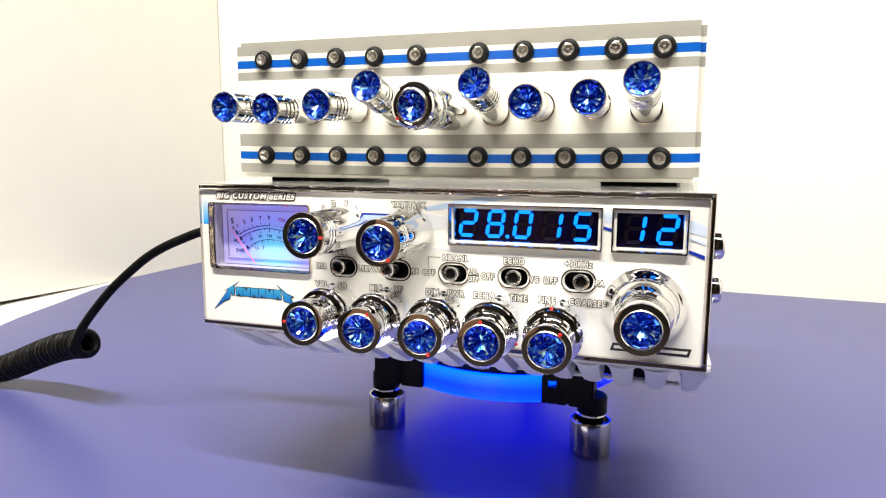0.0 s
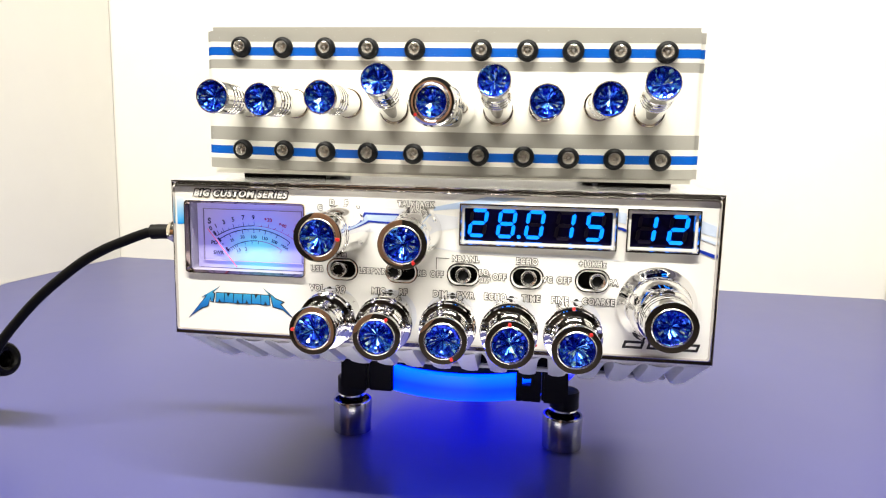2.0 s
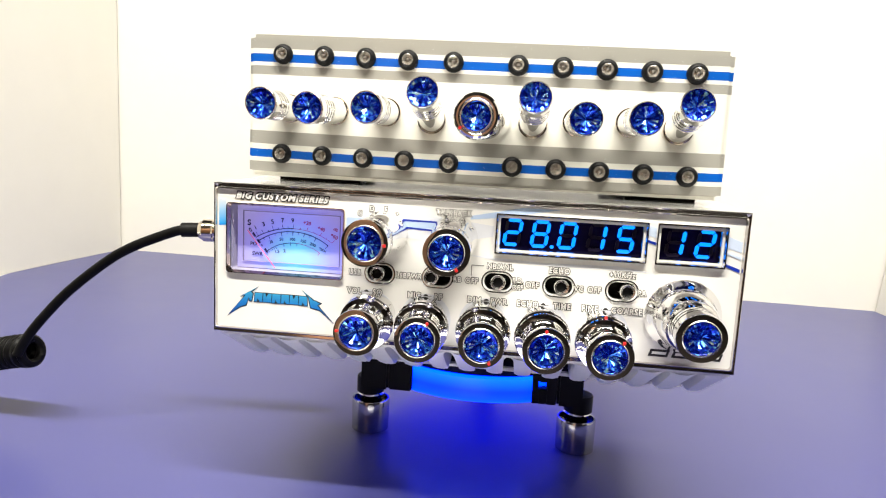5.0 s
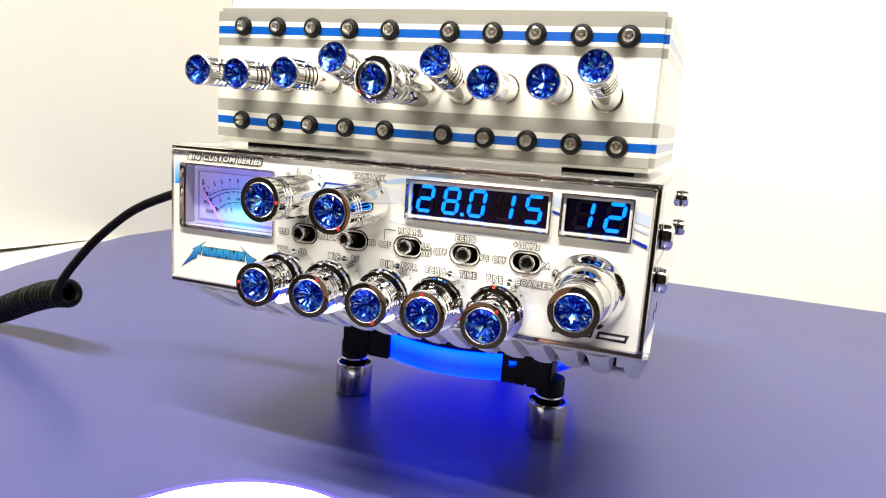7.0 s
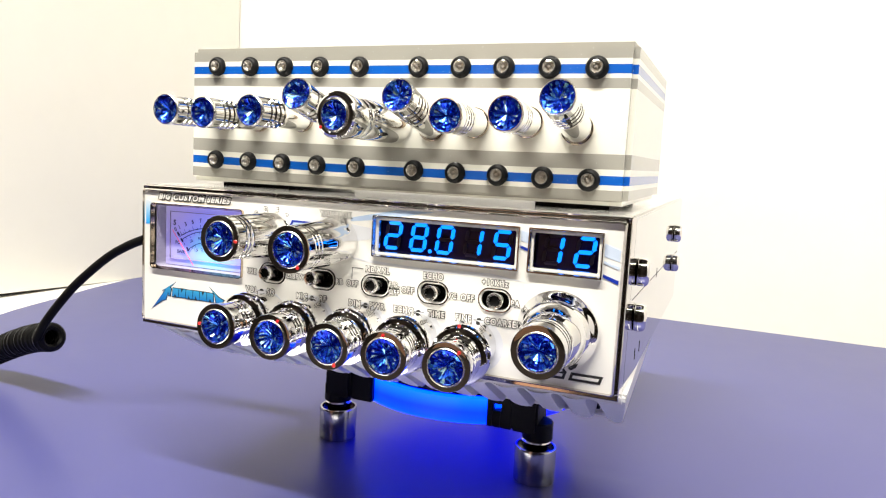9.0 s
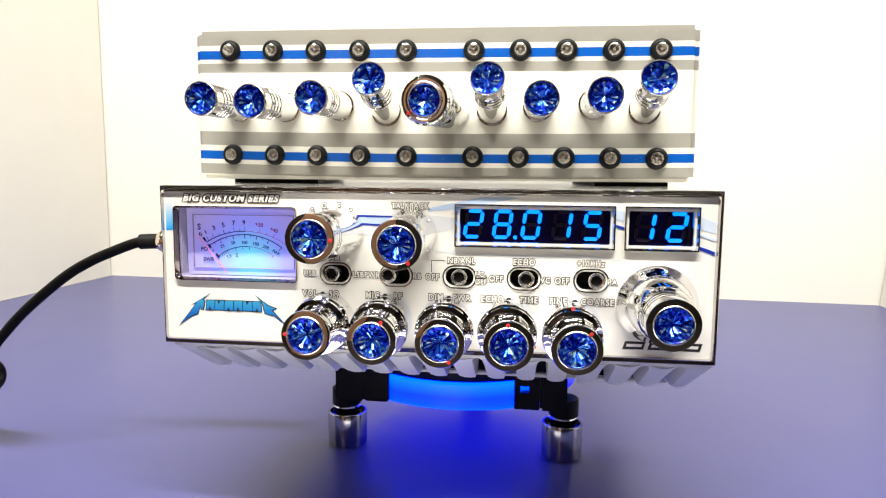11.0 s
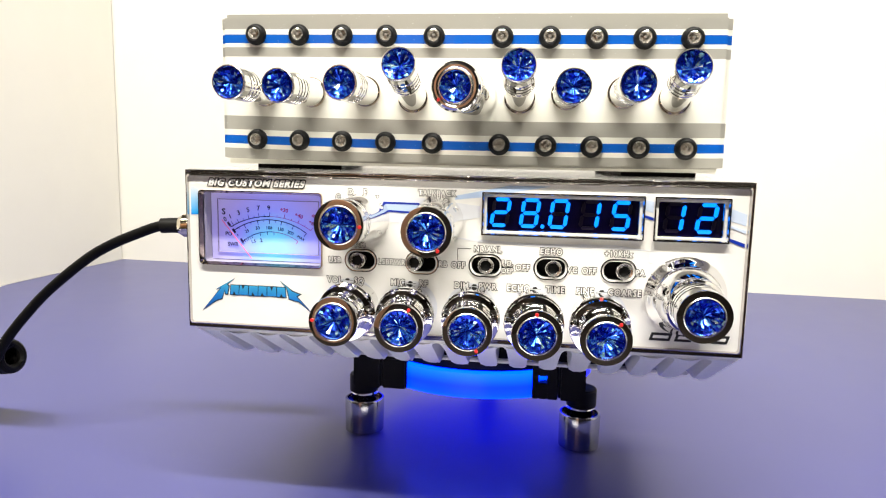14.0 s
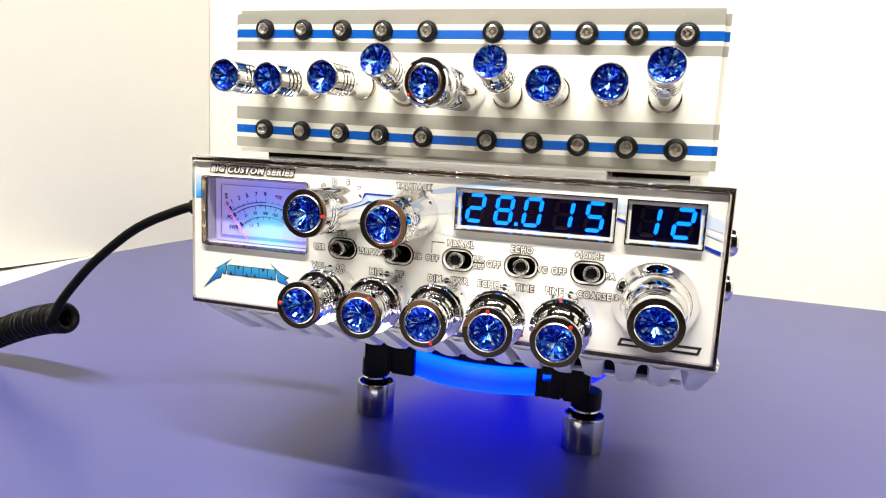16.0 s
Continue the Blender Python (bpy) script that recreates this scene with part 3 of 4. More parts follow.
part("lid", frustum((0.1002, 0.0018, 0.1403, 0.14075), (0.1080, 0.2335, 0.1461, 0.14670)), LID, radio, "satin metal top cover")


def fin_mesh_of(profile):
    """One cooling fin; its front end is cut off on a slant."""
    bm = prism([(x * MM, z * MM) for x, z in profile], 0.0085, 0.232)
    for v in bm.verts:
        if v.co.y < 0.1:
            v.co.y += max(0.0, 0.0772 - v.co.z) * 1.85
    front = [e for e in bm.edges if all(v.co.y < 0.1 for v in e.verts)]
    bmesh.ops.bevel(bm, geom=front, offset=0.0013, segments=3, affect="EDGES")
    return bm


FIN = [(-5.6, 77.9), (-4.7, 77.3), (-4.2, 76.0), (-3.9, 73.0), (-3.5, 61.5), (-3.1, 59.7), (-2.4, 59.0), (2.4, 59.0), (3.1, 59.7), (3.5, 61.5), (3.9, 73.0), (4.2, 76.0), (4.7, 77.3), (5.6, 77.9)]
END_FIN = [(92.6, 77.9), (93.6, 77.3), (94.1, 76.0), (94.4, 73.0), (95.3, 61.5), (95.7, 59.7), (96.4, 59.0), (98.8, 59.0), (99.8, 59.7), (100.4, 61.5), (103.0, 77.0), (103.4, 80.8), (100.0, 80.8)]
sink = part("heat_sink", box(-0.1020, 0.1030, 0.0075, 0.232, 0.0775, 0.0808, 0.0010), FIN_PAINT, radio, "white finned heat sink", smooth=True)
fin_mesh = mesh_of("fin", fin_mesh_of(FIN), FIN_PAINT, smooth=True)
for k in range(-7, 8):
    part("fin", fin_mesh, None, sink, m=Matrix.Translation((12.2 * k * MM, 0, 0)))
part("fin", fin_mesh_of(END_FIN), FIN_PAINT, sink, smooth=True)
part("fin", fin_mesh_of([(-x, z) for x, z in END_FIN]), FIN_PAINT, sink, smooth=True)
part("cross_bar", box(-0.095, 0.095, 0.0465, 0.0500, 0.0593, 0.0607, 0.0004), FIN_PAINT, sink)

part("sink_core", box(-0.0780, 0.0900, 0.0520, 0.0535, 0.0600, 0.0778), BLACK_PLASTIC, sink, "black plate between the fins")

# seam and slots in the side of the case
SIDE = 0.0360


def side_x(y):
    return 0.1018 + (y - 0.0096) * SIDE


seam = bmesh.new()
for y, z in ((0.0150, 0.1120), (0.2300, 0.1120), (0.2300, 0.11235), (0.0150, 0.11235)):
    for lift in (-0.0002, 0.00006):
        seam.verts.new((side_x(y) + lift, y, z))
seam.verts.ensure_lookup_table()
for q in (1, 3, 5, 7), (0, 6, 4, 2), (0, 2, 3, 1), (2, 4, 5, 3), (4, 6, 7, 5), (6, 0, 1, 7):
    seam.faces.new([seam.verts[i] for i in q])
part("case_seam", seam, BLACK_PLASTIC, radio, "dark seam between the case halves")
for y, z in ((0.0990, 0.1125), (0.1460, 0.1140), (0.0510, 0.0885), (0.0370, 0.0885)):
    x = side_x(y)
    part("case_slot", prism(rect(-0.00045, 0.00045, -0.0022, 0.0022, 0.0004, 3), -0.0001, 0.0006), BLACK_PLASTIC, radio, "small dark slot", m=Matrix.Translation((x, y, z)) @ pose(0, 0, 0, 0, 0, 92))

# printed front with its openings
PX = 0.0992
METER = rect(-0.0941, -0.0482, 0.1062, 0.1324, 0.0012, 3)
DISPLAYS = [rect(0.0122, 0.0642, 0.1217, 0.1335, 0.0004, 2), rect(0.0703, 0.0918, 0.1217, 0.1335, 0.0004, 2)]
SWITCH_X = [-0.0330, -0.0105, 0.0124, 0.0352, 0.0582]
SLOTS = [rect(x - 0.0050, x + 0.0050, 0.1092 - 0.0032, 0.1092 + 0.0032, 0.0030, 6) for x in SWITCH_X]
panel = part("front_panel", sheet_with_holes(rect(-PX, PX, 0.0829, 0.1384, 0.0012), [METER, *DISPLAYS, *SLOTS], 0.0, 0.0015), PANEL_PRINT, radio, "glossy white printed front panel")
loops = [(rect(-h, h, 0.0820 + d, 0.1393 - d, 0.0010), y) for h, d, y in ((0.1002, 0.0, 0.0040), (0.1002, 0.0, 0.0006), (0.09985, 0.00035, -0.0005), (0.0994, 0.0008, -0.0010), (0.0989, 0.0012, 0.0004))]
bm = bmesh.new()
rows = [[bm.verts.new((x, y, z)) for x, z in loop] for loop, y in loops]
for a, b in zip(rows, rows[1:]):
    for i in range(len(a)):
        j = (i + 1) % len(a)
        bm.faces.new((a[i], a[j], b[j], b[i]))
part("bezel", bm, COLLAR_CHROME, radio, "smoked chrome edge trim")

# printed swooshes
Y1, Y2 = -0.00008, -0.00018
part("printed_band", prism([(-0.0984, 0.1238), (-0.0955, 0.1241), (-0.0955, 0.1338), (-0.0984, 0.1345)], Y1, 0.0), BAND_BLUE, panel)
part("printed_swoosh", prism([(-0.0468, 0.1315), (-0.030, 0.1330), (-0.0125, 0.1326), (0.0098, 0.1302), (0.0098, 0.1262), (-0.010, 0.1222), (-0.026, 0.1240), (-0.0468, 0.1240)], Y1, 0.0), PALE_GREY, panel)
part("printed_swoosh", prism([(-0.0468, 0.1300), (-0.0290, 0.1308), (-0.0105, 0.1304), (-0.0105, 0.1280), (-0.0245, 0.1272), (-0.0350, 0.1242), (-0.0468, 0.1246)], Y2, 0.0), PALE_BLUE, panel)
part("printed_swoosh", prism([(-0.0260, 0.1308), (-0.0112, 0.1306), (-0.0112, 0.1300), (-0.0240, 0.1300), (-0.0300, 0.1250), (-0.0320, 0.1246)], Y2 - 0.00006, 0.0), DEEP_BLUE, panel)
part("printed_swoosh", prism([(-0.0255, 0.1280), (-0.0134, 0.1274), (-0.0134, 0.1256), (-0.0138, 0.1256), (-0.0139, 0.1268), (-0.0235, 0.1272), (-0.0290, 0.1236), (-0.0310, 0.1230)], Y2 - 0.00006, 0.0), DEEP_BLUE, panel)
part("printed_swoosh", prism([(0.0010, 0.1335), (0.0200, 0.1376), (0.0340, 0.1376), (0.0100, 0.1332), (0.0010, 0.1322)], Y1, 0.0), PALE_BLUE, panel)
part("printed_swoosh", prism([(0.0659, 0.1340), (0.0686, 0.1334), (0.0686, 0.1296), (0.0659, 0.1304)], Y1, 0.0), FAINT_BLUE, panel)
part("printed_swoosh", prism([(0.0659, 0.1288), (0.0687, 0.1280), (0.0687, 0.1270), (0.0659, 0.1279)], Y2, 0.0), DEEP_BLUE, panel)
part("printed_swoosh", prism([(0.0936, 0.1219), (0.0986, 0.1202), (0.0986, 0.1189), (0.0936, 0.1208)], Y2, 0.0), DEEP_BLUE, panel)
part("printed_swoosh", prism([(0.0936, 0.1318), (0.0986, 0.1300), (0.0986, 0.1262), (0.0936, 0.1276)], Y1, 0.0), FAINT_BLUE, panel)
part("printed_swoosh", prism([(0.0936, 0.1262), (0.0986, 0.1246), (0.0986, 0.1236), (0.0936, 0.1254)], Y2, 0.0), FAINT_BLUE, panel)
part("printed_swoosh", prism([(0.0000, 0.1188), (0.0300, 0.1176), (0.0560, 0.1183), (0.0700, 0.1165), (0.0600, 0.1168), (0.0300, 0.1166), (0.0100, 0.1174)], Y1, 0.0), PALE_GREY, panel)
part("printed_swoosh", prism([(0.0680, 0.1160), (0.0760, 0.1140), (0.0830, 0.1105), (0.0760, 0.1110), (0.0685, 0.1125)], Y1, 0.0), PALE_GREY, panel)

# pale printed discs round the lower knobs
for x in (-0.0364, -0.0144, 0.0082, 0.0303, 0.0524):
    part("printed_disc", prism([(x + 0.0098 * math.cos(radians(9 * k)), 0.0928 + 0.0098 * math.sin(radians(9 * k))) for k in range(40)], Y1, 0.0), PALE_GREY, panel)

# the meter
meter = part("meter", frame_ring(rect(-0.0950, -0.0474, 0.1054, 0.1332, 0.0014, 3), rect(-0.0939, -0.0484, 0.1064, 0.1322, 0.0012, 3), 0.0, -0.0012, 0.0004), BRONZE, radio, "lit signal meter in a thin bronze frame")
part("meter_recess", tray(METER, 0.0004, 0.0072), material("grey_recess", (0.34, 0.32, 0.40), 0.5, grain=0.05), meter)
part("meter_card", box(-0.0938, -0.0485, 0.0066, 0.0070, 0.1065, 0.1321), METER_CARD, meter, "violet backlit card")
part("inner_frame", frame_ring(rect(-0.0912, -0.0510, 0.1092, 0.1297), rect(-0.0909, -0.0513, 0.1095, 0.1294), 0.0066, 0.0060, 0.0064), material("grey_line", (0.25, 0.22, 0.40), 0.5), meter)


def card(cx, cz):
    """A place on the meter card."""
    return (-0.0950 + cx * 0.0000700) * 1.077 + 0.0038, 0.1322 - cz * 0.0000690


def arc(cx, cy, r, a0, a1, width, y=0.0064):
    bm = bmesh.new()
    rows = []
    for i in range(25):
        t = radians(a0 + (a1 - a0) * i / 24)
        rows.append([bm.verts.new((p[0], y, p[1])) for p in (card(cx + q * math.sin(t), cy - q * math.cos(t)) for q in (r - width / 2, r + width / 2))])
    for a, b in zip(rows, rows[1:]):
        bm.faces.new((a[0], a[1], b[1], b[0]))
    return bm


def ticks(bm, cx, cy, r, angles, length, width, y=0.0063):
    for a in angles:
        t = radians(a)
        d, s = (math.sin(t), -math.cos(t)), (math.cos(t), math.sin(t))
        vs = []
        for q, w in ((r, -width), (r + length, -width), (r + length, width), (r, width)):
            p = card(cx + q * d[0] + w * s[0] / 2, cy + q * d[1] + w * s[1] / 2)
            vs.append(bm.verts.new((p[0], y, p[1])))
        bm.faces.new(vs)
    return bm


part("scale_arc", ticks(ticks(arc(374, 489, 362, -35, 0, 5), 374, 489, 362, (-32, -27, -17.5, -9, 0), 24, 3), 374, 489, 362, (-35, -29, -22, -13, -4.5), 12, 3), METER_INK, meter)
part("scale_arc", ticks(ticks(arc(374, 489, 362, 0, 36, 3), 374, 489, 362, (12, 24, 36), 22, 3), 374, 489, 362, (6, 18, 30), 10, 3), METER_RED, meter)
part("scale_arc", ticks(ticks(arc(372, 453, 308, -38, 39, 5), 372, 453, 308, (-26, -12, 0, 12, 24.5, 39), -22, 4), 372, 453, 308, (-38, -32, -19, -6, 6, 18), -12, 3), METER_INK, meter)
part("scale_arc", ticks(arc(380, 440, 229, -42, 2, 4), 380, 440, 229, (-42, -39, -36, -33, -30, -27, -15, -5, 4), -16, 3), METER_INK, meter)
part("scale_arc", ticks(arc(380, 440, 229, 2, 38, 3), 380, 440, 229, (38,), -16, 3), METER_RED, meter)
for c in ((158, 175), (184, 212), (226, 264)):
    x, z = card(*c)
    part("scale_block", prism([(x - 0.0009, z + 0.0004), (x - 0.0003, z + 0.0009), (x + 0.0008, z - 0.0005), (x + 0.0002, z - 0.0010)], 0.0061, 0.0064), METER_INK, meter)
for text, cx, cz, h, turn, red in (("S", 130, 108, 34, 0, 0), ("0", 137, 150, 24, 30, 0), ("1", 165, 135, 24, 28, 0), ("3", 210, 112, 26, 20, 0), ("5", 260, 95, 26, 14, 0), ("7", 315, 83, 26, 6, 0), ("9", 370, 80, 26, 0, 0),
                                 ("+20", 450, 90, 22, -10, 1), ("+40", 527, 118, 22, -22, 1), ("+60", 598, 157, 22, -30, 1), ("dB", 605, 117, 18, -25, 1), ("PO", 155, 230, 22, 0, 0), ("0", 203, 237, 14, 25, 0), ("25", 253, 212, 18, 20, 0),
                                 ("50", 310, 193, 18, 8, 0), ("100", 370, 190, 18, 0, 0), ("150", 430, 196, 18, -10, 0), ("200", 483, 213, 18, -20, 0), ("MAX", 537, 240, 16, -28, 0), ("SWR", 177, 287, 22, 0, 0), ("1.5", 287, 268, 17, 15, 0), ("2", 328, 260, 19, 8, 0)):
    x, z = card(cx, cz)
    writing(text, x, z, h * 0.000066, meter, y=0.0062, outline=False, ink=METER_RED if red else METER_INK, turn=turn, name="scale_figure", bold=0.045)
a, b = card(126, 150), card(282, 362)
part("needle", tube([(a[0], 0.0052, a[1]), (b[0], 0.0052, b[1])], 0.00016, 6), NEEDLE, meter, "thin pink needle")

# the two lit displays
SEGS = {"0": "abcdef", "1": "bc", "2": "abged", "5": "afgcd", "8": "abcdefg"}


def segment(key, x, z, w, h, t=0.0013, slant=0.13):
    """One bar of a seven-bar digit."""
    g = 0.0
    if key in "agd":
        cz = {"a": h / 2, "g": 0, "d": -h / 2}[key]
        pts = [(-w / 2 + g + t * 0.15, cz), (-w / 2 + g + t * 0.62, cz + t / 2), (w / 2 - g - t * 0.62, cz + t / 2), (w / 2 - g - t * 0.15, cz), (w / 2 - g - t * 0.62, cz - t / 2), (-w / 2 + g + t * 0.62, cz - t / 2)]
    else:
        cx = w / 2 if key in "bc" else -w / 2
        lo, hi = (0, h / 2) if key in "fb" else (-h / 2, 0)
        pts = [(cx, lo + g + t * 0.2), (cx + t / 2, lo + g + t * 0.7), (cx + t / 2, hi - g - t * 0.7), (cx, hi - g - t * 0.2), (cx - t / 2, hi - g - t * 0.7), (cx - t / 2, lo + g + t * 0.7)]
    return prism([(x + px + slant * pz, z + pz) for px, pz in pts], 0.0034, 0.0037)


def display(name, outer, inner, hole, digits, label):
    d = part(name, frame_ring(outer, inner, 0.0, -0.0014, 0.0020), FRAME_CHROME, radio, label)
    part("display_recess", tray(hole, 0.0012, 0.0040), DISPLAY_BLACK, d, "black display window")
    for x, c in digits:
        for key in "abcdefg":
            lit = key in SEGS[c]
            part("lit_segment" if lit else "unlit_segment", segment(key, x, 0.1280, 0.0053, 0.0092), SEGMENT if lit else GHOST, d)
    return d


freq = display("frequency_display", rect(0.0106, 0.0657, 0.1201, 0.1352, 0.0003, 2), rect(0.0124, 0.0640, 0.1219, 0.1333, 0.0003, 2), DISPLAYS[0],
               ((0.0169, "2"), (0.0272, "8"), (0.0373, "0"), (0.0480, "1"), (0.0585, "5")), "chrome-framed frequency display with glowing blue digits")
part("decimal_point", lathe([(0, 0), (0, 0.0007), (0.0003, 0.0007), (0.0003, 0)], 16, m=Matrix.Translation((0.0317, 0.0037, 0.1234))), SEGMENT, freq)
display("channel_display", rect(0.0688, 0.0933, 0.1201, 0.1352, 0.0003, 2), rect(0.0705, 0.0916, 0.1219, 0.1333, 0.0003, 2), DISPLAYS[1],
        ((0.0763, "1"), (0.0869, "2")), "chrome-framed channel display with glowing blue digits")

# toggle switches in their slots
lever = lathe([(0, 0.0017), (0.0040, 0.0018), (0.0072, 0.0021), (0.0094, 0.0026), (0.0106, 0.0028), (0.0112, 0.0027), (0.0114, 0.0026), (0.0112, 0.0019), (0.0096, 0.0018)], 28)
lever_mesh = mesh_of("lever", lever, TIP_METAL, smooth=True)
cap_mesh = mesh_of("lever_tip", lathe([(0.0098, 0.0018), (0.0098, 0)], 20), BLACK_PLASTIC)
for x, hole, side in zip(SWITCH_X, SLOTS, (0.0, -0.0020, 0.0004, 0.0008, 0.0014)):
    s = part("toggle_switch", frame_ring(rect(x - 0.0058, x + 0.0058, 0.1053, 0.1131, 0.0038, 6), rect(x - 0.0051, x + 0.0051, 0.1060, 0.1124, 0.0031, 6), 0.0, -0.0006, 0.0012), CHROME, radio, "chrome toggle switch in a black oval slot", smooth=True)
    part("slot_edge", frame_ring(rect(x - 0.0061, x + 0.0061, 0.1050, 0.1134, 0.0041, 6), rect(x - 0.0058, x + 0.0058, 0.1053, 0.1131, 0.0038, 6), -0.00005, -0.0001, -0.0001), BLACK_INK, s, "thin black printed outline")
    part("slot", tray(hole, 0.0008, 0.0070), BLACK_PLASTIC, s, "black slot")
    lv = part("lever", lever_mesh, None, s, "chrome lever", m=aim((x + side * 0.4, 0.0058, 0.1090), (x + side, -0.0056, 0.1099)))
    part("lever_tip", cap_mesh, None, lv)

# ---- crystal knobs ----


def crystal_mesh(r, seed, n=13):
    """A round foiled stone: a ring of small crown facets and, inside it, long facets that lean inward row by row."""
    rng = random.Random(seed)
    bm = bmesh.new()
    turn = rng.random()

    def at(rad, k, d):
        ang = turn + 2 * math.pi * k / n
        return Vector((rad * r * math.cos(ang), -d * r, rad * r * math.sin(ang)))

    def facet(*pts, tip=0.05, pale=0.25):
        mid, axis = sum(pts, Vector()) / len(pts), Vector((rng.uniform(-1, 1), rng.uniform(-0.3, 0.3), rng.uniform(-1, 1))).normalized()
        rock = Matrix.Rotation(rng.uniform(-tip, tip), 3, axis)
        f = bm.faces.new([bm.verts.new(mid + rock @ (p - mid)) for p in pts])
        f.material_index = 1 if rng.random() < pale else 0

    strips, k = [], 0.0
    while k < n:
        strips.append(k)
        k += rng.choice((0.20, 0.28, 0.38, 0.50))
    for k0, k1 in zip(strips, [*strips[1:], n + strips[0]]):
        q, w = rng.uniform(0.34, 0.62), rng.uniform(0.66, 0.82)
        # Painted sparkle: the chance of a pale facet grows towards the centre.
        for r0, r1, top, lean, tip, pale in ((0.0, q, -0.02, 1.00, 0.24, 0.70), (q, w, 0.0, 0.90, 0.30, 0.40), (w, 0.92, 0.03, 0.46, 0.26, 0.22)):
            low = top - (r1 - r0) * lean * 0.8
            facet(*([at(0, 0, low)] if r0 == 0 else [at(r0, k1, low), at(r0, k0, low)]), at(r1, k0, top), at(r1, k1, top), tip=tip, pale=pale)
    for i in range(2 * n):
        k0, k1 = i / 2, (i + 1) / 2
        facet(at(0.92, k0, 0.03), at(1.0, k0, -0.03), at(1.0, k1, -0.03), at(0.92, k1, 0.03), tip=0.03)
    bm.faces.new([bm.verts.new(at(1.0, k * n / 32, -0.55)) for k in range(32)])
    return mesh_of("crystal", bm, CRYSTAL, CRYSTAL_GLINT)


CRYSTALS = {}


def crystal(r, seed, parent, depth):
    key = (r, seed % 5)
    if key not in CRYSTALS:
        CRYSTALS[key] = crystal_mesh(r, seed % 5 + 3)
    part("crystal", CRYSTALS[key], None, parent, "faceted blue crystal", m=pose(0, -depth, 0, 0, 40 * seed, 0))


def marker(parent, radius, depth, angle):
    a = radians(angle)
    bm = lathe([(0, 0), (0, 0.00062), (0.0004, 0.0005), (0.0004, 0)], 12, m=Matrix.Translation((radius * math.cos(a), -depth, radius * math.sin(a))))
    part("marker_dot", bm, RED, parent, "red index dot")


def fluted(profile, d0, d1, count=5, depth=0.0006, steps=96):
    """A turned knob whose back part has scooped finger flutes with rounded ends."""
    rows = []
    for (da, ra), (db, rb) in zip(profile, profile[1:]):
        n = max(1, math.ceil((db - da) / 0.0006)) if da < d1 and db > d0 and db > da else 1
        rows += [(da + (db - da) * k / n, ra + (rb - ra) * k / n) for k in range(n)]
    bm = lathe([*rows, profile[-1]], steps)
    for v in bm.verts:
        d, rad = -v.co.y, math.hypot(v.co.x, v.co.z)
        if d0 < d < d1 and rad > 0.0063:
            u = (d - d0) / 0.0030
            wide = 0.20 * (math.sqrt(max(0.0, 1 - (1 - u) ** 2)) if u < 1 else 1)
            turn = (math.atan2(v.co.z, v.co.x) / (2 * math.pi) * count) % 1 - 0.5
            scoop = depth * max(0.0, 1 - (turn / max(wide, 1e-4)) ** 2)
            v.co.x *= (rad - scoop) / rad
            v.co.z *= (rad - scoop) / rad
    return bm


def knob(kind, base, tip, seed, dots, owner, label, prof, crystal_r, flutes=None):
    length = (Vector(tip) - Vector(base)).length
    size = (kind, round(length, 4))
    if size not in KNOBS:
        bm = fluted([(d * length, r) for d, r in prof], flutes[0] * length, flutes[1] * length) if flutes else lathe([(d * length, r) for d, r in prof], 56)
        KNOBS[size] = mesh_of(kind, bm, CHROME, smooth=True, angle=22)
    ob = part(kind, KNOBS[size], None, owner, label, m=aim(base, tip))
    crystal(crystal_r, seed, ob, length - 0.0002)
    part("crystal_ring", lathe([(length - 0.0006, crystal_r + 0.0004), (length + 0.0001, crystal_r + 0.0004), (length + 0.0003, crystal_r + 0.0002), (length + 0.0003, crystal_r), (length + 0.0001, crystal_r - 0.0001), (length - 0.0006, crystal_r - 0.0001)], 40), TIP_METAL, ob, "thin bright setting", smooth=True)
    for ang, rad, back in dots:
        marker(ob, rad, length - back, ang)
    return ob


KNOBS = {}
FACE = [(0.950, 0.0080), (0.975, 0.0080), (0.990, 0.0080), (0.999, 0.0079), (1.000, 0.0077), (1.000, 0.0060), (0.985, 0.0057)]
RIBS = [(0.63, 0.0077), (0.675, 0.0077), (0.685, 0.00745), (0.700, 0.0077), (0.735, 0.0077), (0.745, 0.00745), (0.760, 0.0077), (0.795, 0.0077), (0.805, 0.00745), (0.820, 0.0077), (0.900, 0.0079)]
LOWER = [(0, 0.0086), (0.03, 0.0084), (0.16, 0.0083), (0.36, 0.0082), (0.38, 0.0090), (0.395, 0.0096), (0.415, 0.0100), (0.445, 0.0101), (0.465, 0.0099), (0.48, 0.0093), (0.495, 0.0091), (0.51, 0.0093), (0.53, 0.0097), (0.55, 0.0098), (0.57, 0.0096), (0.585, 0.0090), (0.60, 0.0080), *RIBS, *FACE]
LONG = [(0, 0.0092), (0.03, 0.0090), (0.20, 0.0086), (0.45, 0.0083), (0.72, 0.0079), (0.73, 0.0077), (0.745, 0.0079), (0.785, 0.0079), (0.795, 0.0077), (0.81, 0.0079), (0.85, 0.0079), (0.86, 0.0077), (0.875, 0.0080), *FACE]
